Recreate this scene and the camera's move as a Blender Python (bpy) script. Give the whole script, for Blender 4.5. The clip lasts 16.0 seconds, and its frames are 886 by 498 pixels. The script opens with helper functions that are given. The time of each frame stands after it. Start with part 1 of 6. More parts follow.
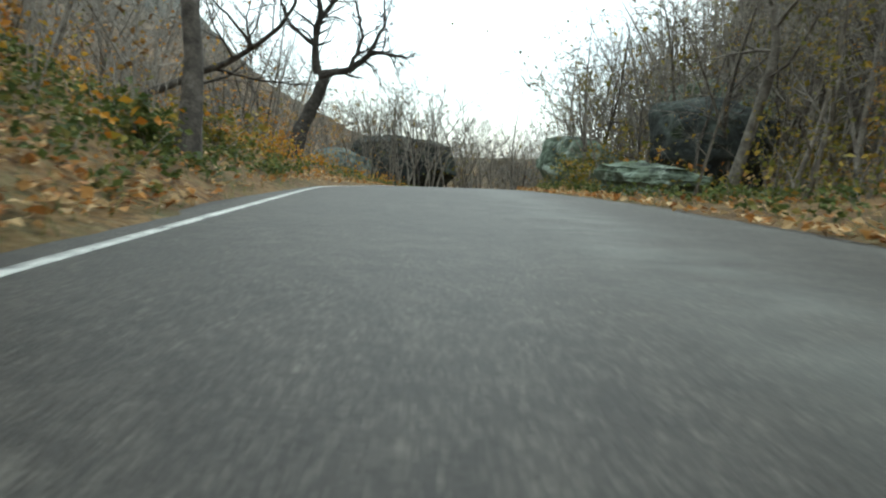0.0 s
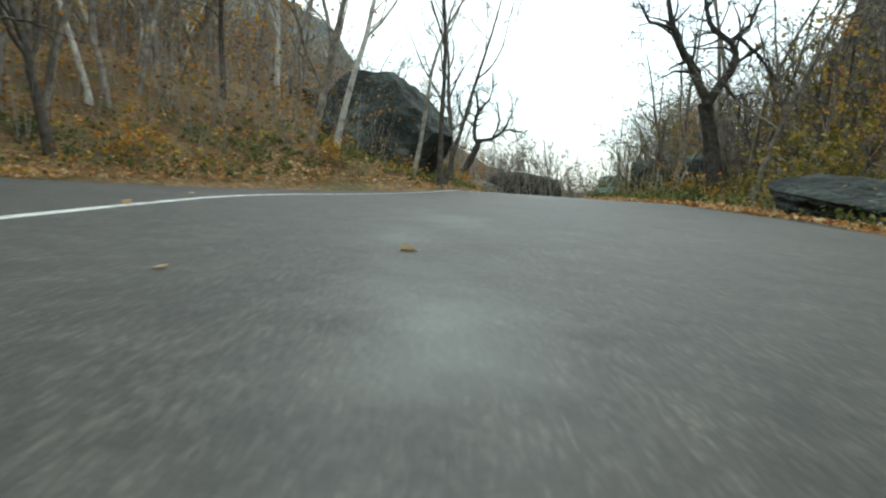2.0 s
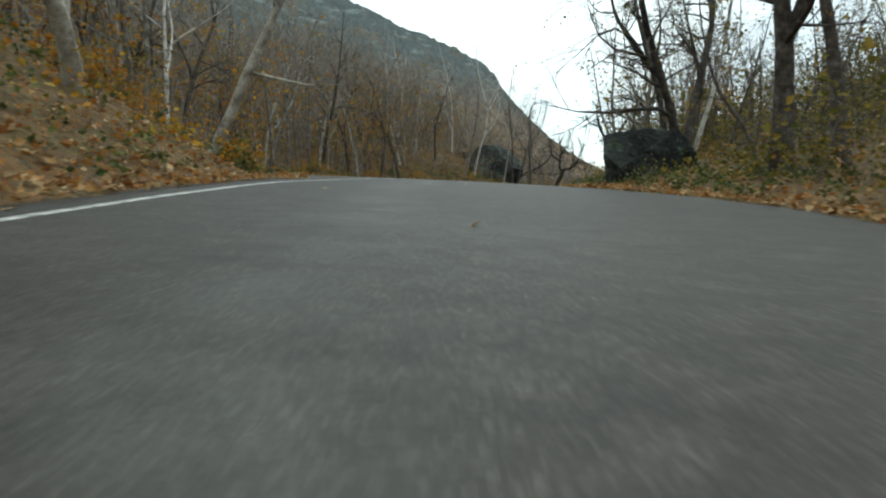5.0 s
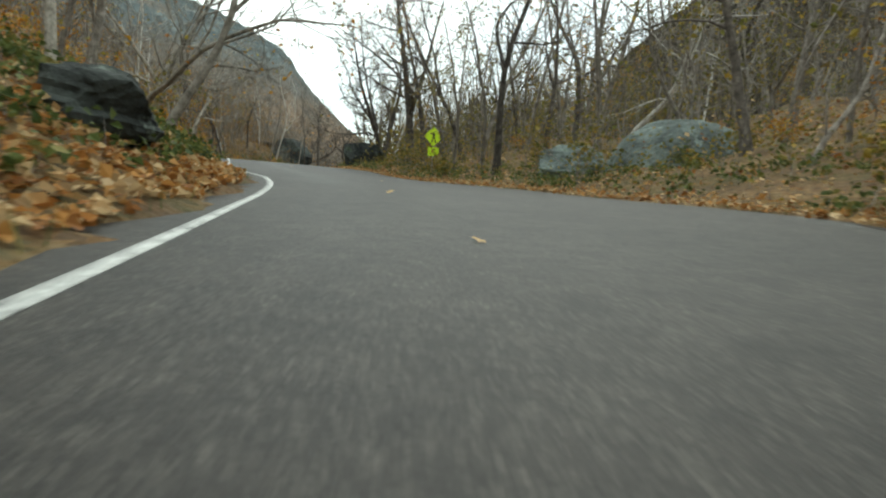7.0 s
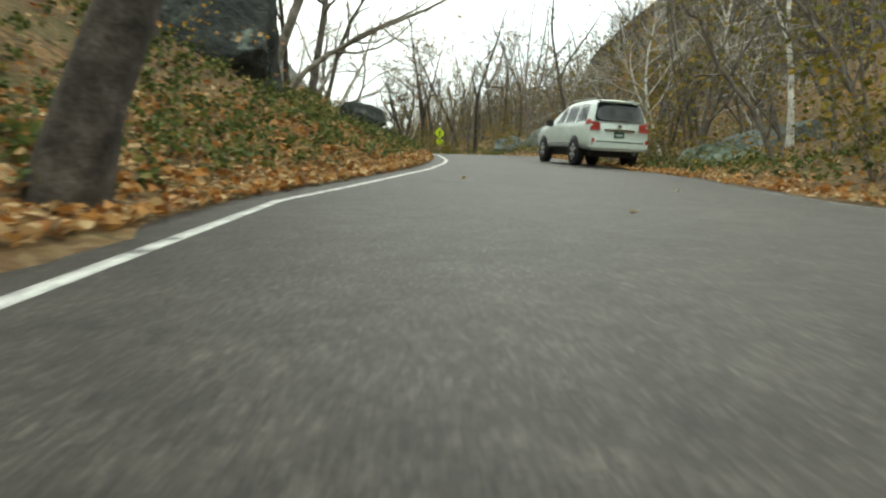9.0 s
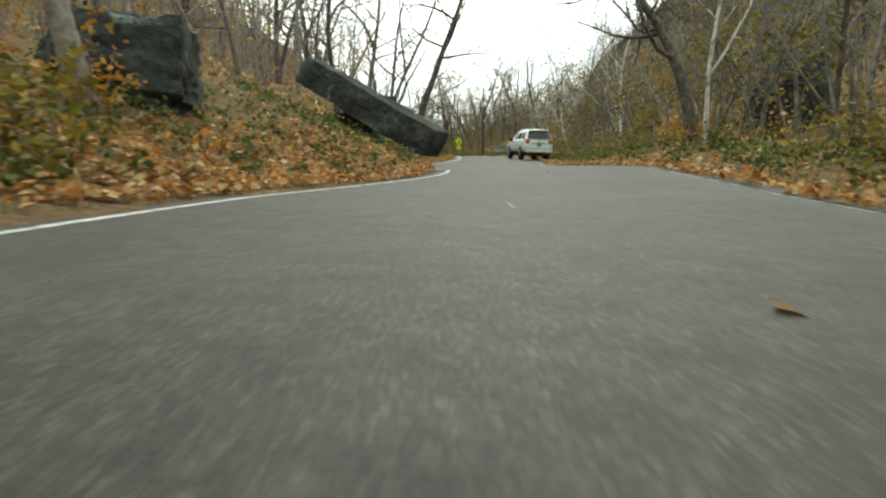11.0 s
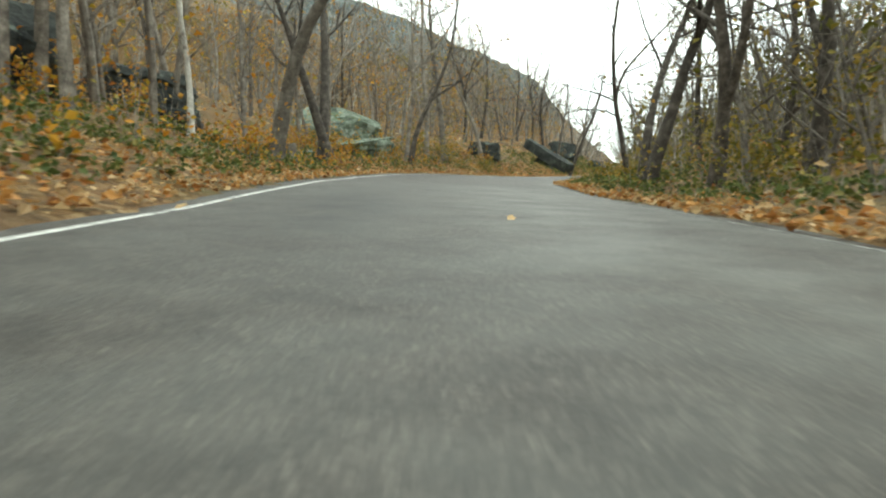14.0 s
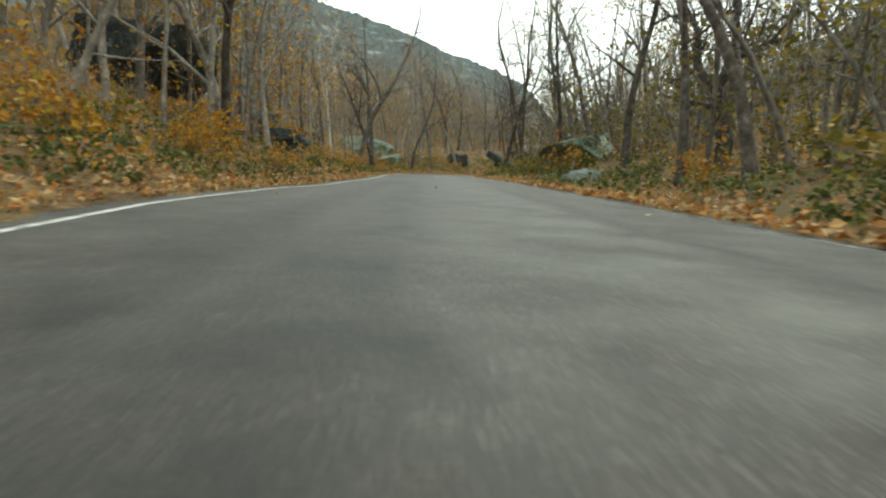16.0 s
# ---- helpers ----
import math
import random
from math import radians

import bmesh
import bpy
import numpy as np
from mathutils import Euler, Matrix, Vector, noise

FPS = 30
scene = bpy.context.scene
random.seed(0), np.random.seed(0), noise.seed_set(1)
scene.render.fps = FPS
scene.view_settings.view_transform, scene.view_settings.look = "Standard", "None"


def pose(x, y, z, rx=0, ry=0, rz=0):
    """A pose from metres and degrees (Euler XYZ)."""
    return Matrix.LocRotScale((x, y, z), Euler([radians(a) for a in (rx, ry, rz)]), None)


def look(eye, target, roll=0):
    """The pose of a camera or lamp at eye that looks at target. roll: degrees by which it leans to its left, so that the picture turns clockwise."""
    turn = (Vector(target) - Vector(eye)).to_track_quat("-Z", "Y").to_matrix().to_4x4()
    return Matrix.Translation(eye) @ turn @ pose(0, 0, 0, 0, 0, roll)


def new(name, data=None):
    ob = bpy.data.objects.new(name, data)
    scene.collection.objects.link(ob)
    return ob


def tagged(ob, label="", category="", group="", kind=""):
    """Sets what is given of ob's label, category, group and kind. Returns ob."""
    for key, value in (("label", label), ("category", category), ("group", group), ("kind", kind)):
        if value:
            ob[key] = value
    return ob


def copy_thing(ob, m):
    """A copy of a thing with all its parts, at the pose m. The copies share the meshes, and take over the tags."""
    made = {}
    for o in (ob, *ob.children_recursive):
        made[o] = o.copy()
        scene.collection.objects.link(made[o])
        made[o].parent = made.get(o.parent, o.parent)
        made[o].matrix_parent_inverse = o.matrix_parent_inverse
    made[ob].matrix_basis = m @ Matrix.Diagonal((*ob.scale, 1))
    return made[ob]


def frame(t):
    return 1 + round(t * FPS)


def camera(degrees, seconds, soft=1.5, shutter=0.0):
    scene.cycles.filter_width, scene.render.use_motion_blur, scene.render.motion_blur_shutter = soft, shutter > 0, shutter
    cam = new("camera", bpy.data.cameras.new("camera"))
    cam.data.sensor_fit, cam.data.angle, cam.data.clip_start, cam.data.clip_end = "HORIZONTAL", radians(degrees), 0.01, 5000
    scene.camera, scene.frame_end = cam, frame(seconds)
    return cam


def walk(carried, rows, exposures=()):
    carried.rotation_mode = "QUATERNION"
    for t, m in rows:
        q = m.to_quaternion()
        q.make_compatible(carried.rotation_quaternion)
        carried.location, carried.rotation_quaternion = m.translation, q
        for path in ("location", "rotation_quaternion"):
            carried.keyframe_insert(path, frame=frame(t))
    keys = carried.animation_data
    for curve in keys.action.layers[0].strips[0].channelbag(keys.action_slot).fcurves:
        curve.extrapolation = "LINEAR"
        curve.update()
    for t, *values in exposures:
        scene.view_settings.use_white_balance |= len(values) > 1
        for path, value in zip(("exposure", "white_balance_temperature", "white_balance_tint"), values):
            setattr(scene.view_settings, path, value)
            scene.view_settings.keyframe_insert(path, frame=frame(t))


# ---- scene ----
# ---------------------------------------------------------------- camera
cam = camera(66.0, 16.0, soft=2.2, shutter=0.13)
PATH = [
    (0, 0.001, 0, 0.001, 0.001, -8.056, -1.622),
    (0.5, 0.274, -5.803, -0.046, 2.065, -7.071, -2.395),
    (1, 0.93, -11.46, 0.005, 4.258, -6.596, -3.253),
    (1.5, 1.576, -17.128, -0.01, 7.029, -6.319, -3.28),
    (2, 2.636, -23.183, -0.157, 11.12, -5.643, -2.47),
    (2.5, 4.321, -29.528, -0.398, 16.153, -4.609, -0.823),
    (3, 6.529, -35.772, -0.719, 20.942, -3.709, -0.283),
    (3.2, 7.533, -38.199, -0.826, 22.642, -3.316, -0.42),
    (3.6, 9.662, -42.888, -1.036, 25.463, -3.054, -0.535),
    (4, 11.921, -47.439, -1.25, 26.836, -3.014, -0.54),
    (4.4, 14.188, -51.927, -1.582, 26.789, -3.007, -0.556),
    (4.8, 16.409, -56.4, -1.981, 25.513, -3.175, -0.636),
    (5.3, 19.074, -62.032, -2.392, 22.549, -3.92, -0.775),
    (5.5, 20.213, -64.254, -2.499, 21.742, -4.4, -0.716),
    (5.7, 21.266, -66.67, -2.536, 20.344, -4.381, -0.394),
    (6, 22.708, -70.447, -2.743, 17.548, -4.45, -0.465),
    (6.5, 24.958, -76.703, -3.127, 12.483, -4.068, -1.998),
    (7, 26.177, -83.147, -3.554, 7.288, -3.819, -2.685),
    (7.5, 27.266, -89.639, -3.992, 3.675, -4.158, -2.731),
    (8, 27.767, -96.131, -4.593, 2.082, -4.198, -2.517),
    (8.5, 28.144, -102.493, -4.987, 1.314, -4.405, -1.233),
    (8.7, 28.272, -105.024, -5.158, 2.08, -4.609, -1.18),
    (9.1, 28.936, -110.009, -5.423, 8.374, -4.754, -0.829),
    (9.5, 30.085, -114.884, -5.664, 10.061, -4.685, -0.613),
    (9.9, 30.881, -119.77, -5.916, 5.217, -4.576, -0.56),
    (10.4, 31.153, -125.959, -6.286, 1.713, -4.551, -0.506),
    (10.8, 31.607, -130.822, -6.649, 5.617, -4.582, -0.073),
    (11, 31.984, -133.199, -6.792, 8.678, -4.512, 0.305),
    (11.5, 33.164, -139.253, -7.177, 13.7, -4.41, 1.702),
    (12, 34.858, -145.433, -7.583, 19.109, -3.672, 1.601),
    (12.5, 37.24, -151.49, -8.019, 24.222, -3.112, 1.271),
    (13, 40.086, -157.326, -8.444, 27.346, -3.245, 1.553),
    (13.5, 43.105, -163.071, -8.964, 27.978, -2.684, 0.148),
    (14, 46.189, -168.708, -9.458, 27.917, -2.767, -1.103),
    (14.5, 49.326, -174.447, -9.994, 27.724, -2.974, -0.968),
    (15, 52.641, -180.291, -10.494, 27.697, -3.199, -0.012),
    (15.5, 55.888, -186.251, -10.972, 27.561, -2.573, 0.294),
    (16, 59.212, -192.187, -11.534, 27.361, -2.351, 0.131),
]
# seconds, stops, kelvin, tint
EXPO = [(0, 0.32, 6150, -4), (0.5, 0.2, 6150, -4), (2.5, 0.28, 6200, -4), (3.2, 0.22, 6200, -4), (5.3, -0.22, 6300, -3), (6.6, 0.12, 6500, -3), (7.4, 0.1, 6700, -3), (8.0, 0.38, 6950, -3), (11.0, 0.36, 7050, -3), (11.6, 0.28, 7200, -3), (12.5, 0.26, 7250, -3), (13.1, 0.2, 7100, -3), (13.5, 0.6, 6900, -3), (14.0, 0.72, 6850, -4), (15.0, 0.65, 6850, -4), (15.5, 0.48, 6950, -4), (16.0, 0.35, 6950, -4)]
walk(cam, [(t, pose(x, y, z, 90 + p, r, w)) for t, x, y, z, w, p, r in PATH], exposures=EXPO)

# ---------------------------------------------------------------- light
world = bpy.data.worlds.new("sky")
scene.world = world
world.use_nodes = True
wn, wl = world.node_tree.nodes, world.node_tree.links
wn.clear()
w_out = wn.new("ShaderNodeOutputWorld")
w_bg = wn.new("ShaderNodeBackground")
w_sky = wn.new("ShaderNodeTexSky")
w_sky.sky_type, w_sky.sun_disc = "NISHITA", False
w_sky.sun_elevation, w_sky.sun_rotation = radians(34), radians(-10)
w_sky.air_density, w_sky.dust_density, w_sky.altitude = 1.0, 0.6, 600
w_co = wn.new("ShaderNodeTexCoord")
w_no = wn.new("ShaderNodeTexNoise")
w_no.inputs["Scale"].default_value, w_no.inputs["Detail"].default_value = 2.2, 6
w_ra = wn.new("ShaderNodeValToRGB")
w_ra.color_ramp.elements[0].position, w_ra.color_ramp.elements[0].color = 0.36, (0.62, 0.62, 0.62, 1)
w_ra.color_ramp.elements[1].position, w_ra.color_ramp.elements[1].color = 0.56, (0.97, 0.97, 0.97, 1)
w_mix = wn.new("ShaderNodeMix")
w_mix.data_type = "RGBA"
w_mix.inputs["B"].default_value = (13.0, 13.6, 14.0, 1)
w_bg.inputs["Strength"].default_value = 0.13
wl.new(w_co.outputs["Generated"], w_no.inputs["Vector"])
wl.new(w_no.outputs["Fac"], w_ra.inputs["Fac"])
wl.new(w_ra.outputs["Color"], w_mix.inputs["Factor"])
wl.new(w_sky.outputs["Color"], w_mix.inputs["A"])
wl.new(w_mix.outputs["Result"], w_bg.inputs["Color"])
wl.new(w_bg.outputs["Background"], w_out.inputs["Surface"])
sun = new("sun", bpy.data.lights.new("sun", "SUN"))
sun.data.energy, sun.data.angle, sun.data.color = 0.5, radians(40), (1.0, 0.95, 0.88)
sun.matrix_basis = look((10, 60, 60), (0, 0, 0))

# ---------------------------------------------------------------- materials
MATS = {}


def material(name, stops, scale=1.0, rough=0.9, bump=0.3, detail=8.0, fine=None, metal=0.0, coords="Object", spec=0.3, random=0.0, islands=0.0, bump_scale=None, transmit=0.0):
    """Noise between colour stops, a second finer noise, relief, and a change of value from piece to piece."""
    m = bpy.data.materials.new(name)
    MATS[name] = m
    m.use_nodes = True
    n, l = m.node_tree.nodes, m.node_tree.links
    b = n["Principled BSDF"]
    b.inputs["Roughness"].default_value, b.inputs["Metallic"].default_value = rough, metal
    b.inputs["Specular IOR Level"].default_value = spec
    tc = n.new("ShaderNodeTexCoord")
    geo = n.new("ShaderNodeNewGeometry")
    vec = tc.outputs["Object"] if coords == "Object" else geo.outputs["Position"]
    big = n.new("ShaderNodeTexNoise")
    big.inputs["Scale"].default_value, big.inputs["Detail"].default_value, big.inputs["Roughness"].default_value = scale, detail, 0.62
    l.new(vec, big.inputs["Vector"])
    ramp = n.new("ShaderNodeValToRGB")
    ramp.color_ramp.elements.remove(ramp.color_ramp.elements[1])
    for i, (p, c) in enumerate(stops):
        e = ramp.color_ramp.elements[0] if i == 0 else ramp.color_ramp.elements.new(p)
        e.position, e.color = p, (*c, 1)
    l.new(big.outputs["Fac"], ramp.inputs["Fac"])
    colour = ramp.outputs["Color"]
    small = n.new("ShaderNodeTexNoise")
    small.inputs["Scale"].default_value, small.inputs["Detail"].default_value = fine or scale * 9, 4
    l.new(vec, small.inputs["Vector"])
    mul = n.new("ShaderNodeMix")
    mul.data_type, mul.blend_type = "RGBA", "OVERLAY"
    mul.inputs["Factor"].default_value = 0.55
    l.new(colour, mul.inputs["A"])
    l.new(small.outputs["Fac"], mul.inputs["B"])
    colour = mul.outputs["Result"]
    if random or islands:
        hsv = n.new("ShaderNodeHueSaturation")
        rnd = n.new("ShaderNodeMapRange")
        src = n.new("ShaderNodeObjectInfo").outputs["Random"] if random else geo.outputs["Random Per Island"]
        k = random or islands
        rnd.inputs["To Min"].default_value, rnd.inputs["To Max"].default_value = 1 - k, 1 + k
        l.new(src, rnd.inputs["Value"])
        l.new(rnd.outputs["Result"], hsv.inputs["Value"])
        l.new(colour, hsv.inputs["Color"])
        colour = hsv.outputs["Color"]
    l.new(colour, b.inputs["Base Color"])
    if bump:
        bp = n.new("ShaderNodeBump")
        bp.inputs["Strength"].default_value, bp.inputs["Distance"].default_value = bump, bump_scale or 0.05
        l.new(small.outputs["Fac"], bp.inputs["Height"])
        l.new(bp.outputs["Normal"], b.inputs["Normal"])
    return m


def leaf_material(name, stops, rough=0.6):
    """Leaves: one colour for each leaf, picked from the stops."""
    m = bpy.data.materials.new(name)
    MATS[name] = m
    m.use_nodes = True
    n, l = m.node_tree.nodes, m.node_tree.links
    b = n["Principled BSDF"]
    b.inputs["Roughness"].default_value, b.inputs["Specular IOR Level"].default_value = rough, 0.2
    geo = n.new("ShaderNodeNewGeometry")
    ramp = n.new("ShaderNodeValToRGB")
    ramp.color_ramp.elements.remove(ramp.color_ramp.elements[1])
    for i, (p, c) in enumerate(stops):
        e = ramp.color_ramp.elements[0] if i == 0 else ramp.color_ramp.elements.new(p)
        e.position, e.color = p, (*c, 1)
    l.new(geo.outputs["Random Per Island"], ramp.inputs["Fac"])
    l.new(ramp.outputs["Color"], b.inputs["Base Color"])
    tr = n.new("ShaderNodeBsdfTranslucent")
    l.new(ramp.outputs["Color"], tr.inputs["Color"])
    mx = n.new("ShaderNodeMixShader")
    mx.inputs["Fac"].default_value = 0.25
    l.new(b.outputs["BSDF"], mx.inputs[1])
    l.new(tr.outputs["BSDF"], mx.inputs[2])
    l.new(mx.outputs["Shader"], n["Material Output"].inputs["Surface"])
    return m


def asphalt_material():
    """Worn asphalt: stones, patches, and pale tracks, dark tar and dark patches mixed in by the wear attribute."""
    m = material("asphalt", [(0.3, (0.0145, 0.0122, 0.0102)), (0.5, (0.0225, 0.019, 0.016)), (0.7, (0.032, 0.0275, 0.0235))], scale=0.5, rough=0.62, bump=0.5, fine=42, coords="World", spec=0.32, bump_scale=0.012)
    n, l = m.node_tree.nodes, m.node_tree.links
    b = n["Principled BSDF"]
    geo = n.new("ShaderNodeNewGeometry")
    old = b.inputs["Base Color"].links[0].from_socket
    grit = n.new("ShaderNodeTexVoronoi")
    grit.inputs["Scale"].default_value = 78
    l.new(geo.outputs["Position"], grit.inputs["Vector"])
    chip = n.new("ShaderNodeMapRange")
    chip.inputs["From Min"].default_value, chip.inputs["From Max"].default_value = 0.60, 1.0
    chip.inputs["To Max"].default_value = 0.42
    l.new(grit.outputs["Color"], chip.inputs["Value"])
    pale = n.new("ShaderNodeMix")
    pale.data_type = "RGBA"
    pale.inputs["B"].default_value = (0.20, 0.183, 0.152, 1)
    l.new(chip.outputs["Result"], pale.inputs["Factor"])
    l.new(old, pale.inputs["A"])
    mott = n.new("ShaderNodeTexNoise")
    mott.inputs["Scale"].default_value, mott.inputs["Detail"].default_value, mott.inputs["Roughness"].default_value = 4.5, 6, 0.7
    l.new(geo.outputs["Position"], mott.inputs["Vector"])
    amount = n.new("ShaderNodeMapRange")
    amount.inputs["From Min"].default_value, amount.inputs["From Max"].default_value = 0.33, 0.67
    amount.inputs["To Min"].default_value, amount.inputs["To Max"].default_value = 0.55, 1.5
    l.new(mott.outputs["Fac"], amount.inputs["Value"])
    tone = n.new("ShaderNodeHueSaturation")
    l.new(amount.outputs["Result"], tone.inputs["Value"])
    l.new(pale.outputs["Result"], tone.inputs["Color"])
    wear = n.new("ShaderNodeAttribute")
    wear.attribute_name = "wear"
    blot = n.new("ShaderNodeTexNoise")
    blot.inputs["Scale"].default_value, blot.inputs["Detail"].default_value = 1.6, 8
    l.new(geo.outputs["Position"], blot.inputs["Vector"])
    cut = n.new("ShaderNodeMapRange")
    cut.inputs["From Min"].default_value, cut.inputs["From Max"].default_value = 0.3, 0.68
    l.new(blot.outputs["Fac"], cut.inputs["Value"])
    last = tone.outputs["Color"]
    for sep, colour in (("Red", (0.26, 0.27, 0.25, 1)), ("Green", (0.005, 0.005, 0.005, 1))):
        part_of = n.new("ShaderNodeSeparateColor")
        l.new(wear.outputs["Color"], part_of.inputs["Color"])
        mul = n.new("ShaderNodeMath")
        mul.operation = "MULTIPLY"
        l.new(part_of.outputs[sep], mul.inputs[0])
        l.new(cut.outputs["Result"], mul.inputs[1])
        mix = n.new("ShaderNodeMix")
        mix.data_type = "RGBA"
        mix.inputs["B"].default_value = colour
        l.new(mul.outputs["Value"], mix.inputs["Factor"])
        l.new(last, mix.inputs["A"])
        last = mix.outputs["Result"]
    l.new(last, b.inputs["Base Color"])


asphalt_material()
material("paint", [(0.34, (0.12, 0.12, 0.115)), (0.44, (0.40, 0.40, 0.38)), (0.65, (0.58, 0.58, 0.55))], scale=5, rough=0.6, bump=0.2, fine=40, coords="World", bump_scale=0.01)

material("paint_worn", [(0.36, (0.05, 0.05, 0.048)), (0.5, (0.20, 0.20, 0.19)), (0.68, (0.42, 0.42, 0.40))], scale=2.5, rough=0.7, bump=0.2, fine=40, coords="World", bump_scale=0.01)

def earth_material():
    """Forest floor: matted leaves of many browns over dark soil, with mossy patches."""
    m = material("earth", [(0.3, (0.035, 0.026, 0.015)), (0.45, (0.09, 0.055, 0.026)), (0.58, (0.055, 0.06, 0.02)), (0.7, (0.15, 0.085, 0.035))], scale=0.8, rough=0.95, bump=0.9, fine=14, coords="World", bump_scale=0.08)
    n, l = m.node_tree.nodes, m.node_tree.links
    b = n["Principled BSDF"]
    old = b.inputs["Base Color"].links[0].from_socket
    geo = n.new("ShaderNodeNewGeometry")
    leaf = n.new("ShaderNodeTexVoronoi")
    leaf.inputs["Scale"].default_value = 11
    l.new(geo.outputs["Position"], leaf.inputs["Vector"])
    pick = n.new("ShaderNodeSeparateColor")
    l.new(leaf.outputs["Color"], pick.inputs["Color"])
    ramp = n.new("ShaderNodeValToRGB")
    ramp.color_ramp.elements.remove(ramp.color_ramp.elements[1])
    for i, (p, c) in enumerate(((0.0, (0.07, 0.04, 0.018)), (0.3, (0.15, 0.08, 0.03)), (0.6, (0.22, 0.12, 0.045)), (0.85, (0.28, 0.19, 0.095)), (1.0, (0.08, 0.06, 0.03)))):
        e = ramp.color_ramp.elements[0] if i == 0 else ramp.color_ramp.elements.new(p)
        e.position, e.color = p, (*c, 1)
    l.new(pick.outputs["Red"], ramp.inputs["Fac"])
    cover = n.new("ShaderNodeTexNoise")
    cover.inputs["Scale"].default_value, cover.inputs["Detail"].default_value = 0.55, 6
    l.new(geo.outputs["Position"], cover.inputs["Vector"])
    gate = n.new("ShaderNodeMapRange")
    gate.inputs["From Min"].default_value, gate.inputs["From Max"].default_value = 0.36, 0.6
    gate.inputs["To Min"].default_value, gate.inputs["To Max"].default_value = 0.15, 0.8
    l.new(cover.outputs["Fac"], gate.inputs["Value"])
    mix = n.new("ShaderNodeMix")
    mix.data_type = "RGBA"
    l.new(gate.outputs["Result"], mix.inputs["Factor"])
    l.new(old, mix.inputs["A"])
    l.new(ramp.outputs["Color"], mix.inputs["B"])
    l.new(mix.outputs["Result"], b.inputs["Base Color"])


def rock_material(name, stops, lichen, moss, lichen_from=0.56, moss_from=0.58):
    """Stone in slanting layers, with pale lichen blots, moss and dark cracks."""
    m = material(name, stops, scale=1.1, rough=0.92, bump=1.0, fine=7, coords="World", spec=0.15, bump_scale=0.09)
    n, l = m.node_tree.nodes, m.node_tree.links
    b = n["Principled BSDF"]
    last = b.inputs["Base Color"].links[0].from_socket
    geo = n.new("ShaderNodeNewGeometry")
    turn = n.new("ShaderNodeMapping")
    turn.inputs["Rotation"].default_value, turn.inputs["Scale"].default_value = (0.25, 0.2, 0.4), (0.5, 0.5, 5.0)
    l.new(geo.outputs["Position"], turn.inputs["Vector"])
    for scale, lo, hi, colour, amount, vec in ((1.6, lichen_from, lichen_from + 0.06, lichen, 0.85, None), (0.9, moss_from, moss_from + 0.08, moss, 0.8, None), (1.4, 0.60, 0.66, tuple(0.25 * c for c in stops[0][1]), 0.85, turn)):
        no = n.new("ShaderNodeTexNoise")
        no.inputs["Scale"].default_value, no.inputs["Detail"].default_value, no.inputs["Roughness"].default_value = scale, 9, 0.68
        off = n.new("ShaderNodeVectorMath")
        off.inputs[1].default_value = (scale * 7, scale * 3, scale)
        l.new((vec or geo).outputs["Vector" if vec else "Position"], off.inputs[0])
        l.new(off.outputs["Vector"], no.inputs["Vector"])
        gate = n.new("ShaderNodeMapRange")
        gate.inputs["From Min"].default_value, gate.inputs["From Max"].default_value, gate.inputs["To Max"].default_value = lo, hi, amount
        l.new(no.outputs["Fac"], gate.inputs["Value"])
        mix = n.new("ShaderNodeMix")
        mix.data_type = "RGBA"
        mix.inputs["B"].default_value = (*colour, 1)
        l.new(gate.outputs["Result"], mix.inputs["Factor"])
        l.new(last, mix.inputs["A"])
        last = mix.outputs["Result"]
    l.new(last, b.inputs["Base Color"])


earth_material()
rock_material("rock_grey", [(0.32, (0.05, 0.058, 0.054)), (0.5, (0.12, 0.14, 0.13)), (0.66, (0.19, 0.225, 0.205))], (0.24, 0.285, 0.26), (0.06, 0.07, 0.03), 0.59, 0.60)
rock_material("rock_dark", [(0.35, (0.018, 0.02, 0.02)), (0.55, (0.045, 0.05, 0.046)), (0.72, (0.10, 0.115, 0.10))], (0.17, 0.20, 0.17), (0.03, 0.045, 0.015), 0.61, 0.60)
rock_material("rock_moss", [(0.35, (0.035, 0.042, 0.035)), (0.5, (0.10, 0.125, 0.09)), (0.65, (0.20, 0.245, 0.20))], (0.28, 0.32, 0.27), (0.07, 0.09, 0.035), 0.54, 0.56)
material("bark_dark", [(0.35, (0.032, 0.027, 0.022)), (0.55, (0.085, 0.072, 0.060)), (0.7, (0.16, 0.14, 0.12))], scale=5, rough=0.95, bump=0.8, fine=26, bump_scale=0.02, random=0.35)
material("bark_grey", [(0.35, (0.085, 0.072, 0.060)), (0.55, (0.19, 0.167, 0.14)), (0.7, (0.30, 0.27, 0.235))], scale=4, rough=0.95, bump=0.6, fine=22, bump_scale=0.02, random=0.3)
material("bark_black", [(0.35, (0.020, 0.017, 0.014)), (0.55, (0.052, 0.044, 0.037)), (0.7, (0.11, 0.098, 0.085))], scale=5, rough=0.95, bump=0.8, fine=26, bump_scale=0.02, random=0.3)
material("bark_pale", [(0.35, (0.12, 0.105, 0.085)), (0.52, (0.27, 0.245, 0.205)), (0.7, (0.40, 0.37, 0.32))], scale=4, rough=0.95, bump=0.5, fine=22, bump_scale=0.02, random=0.25)
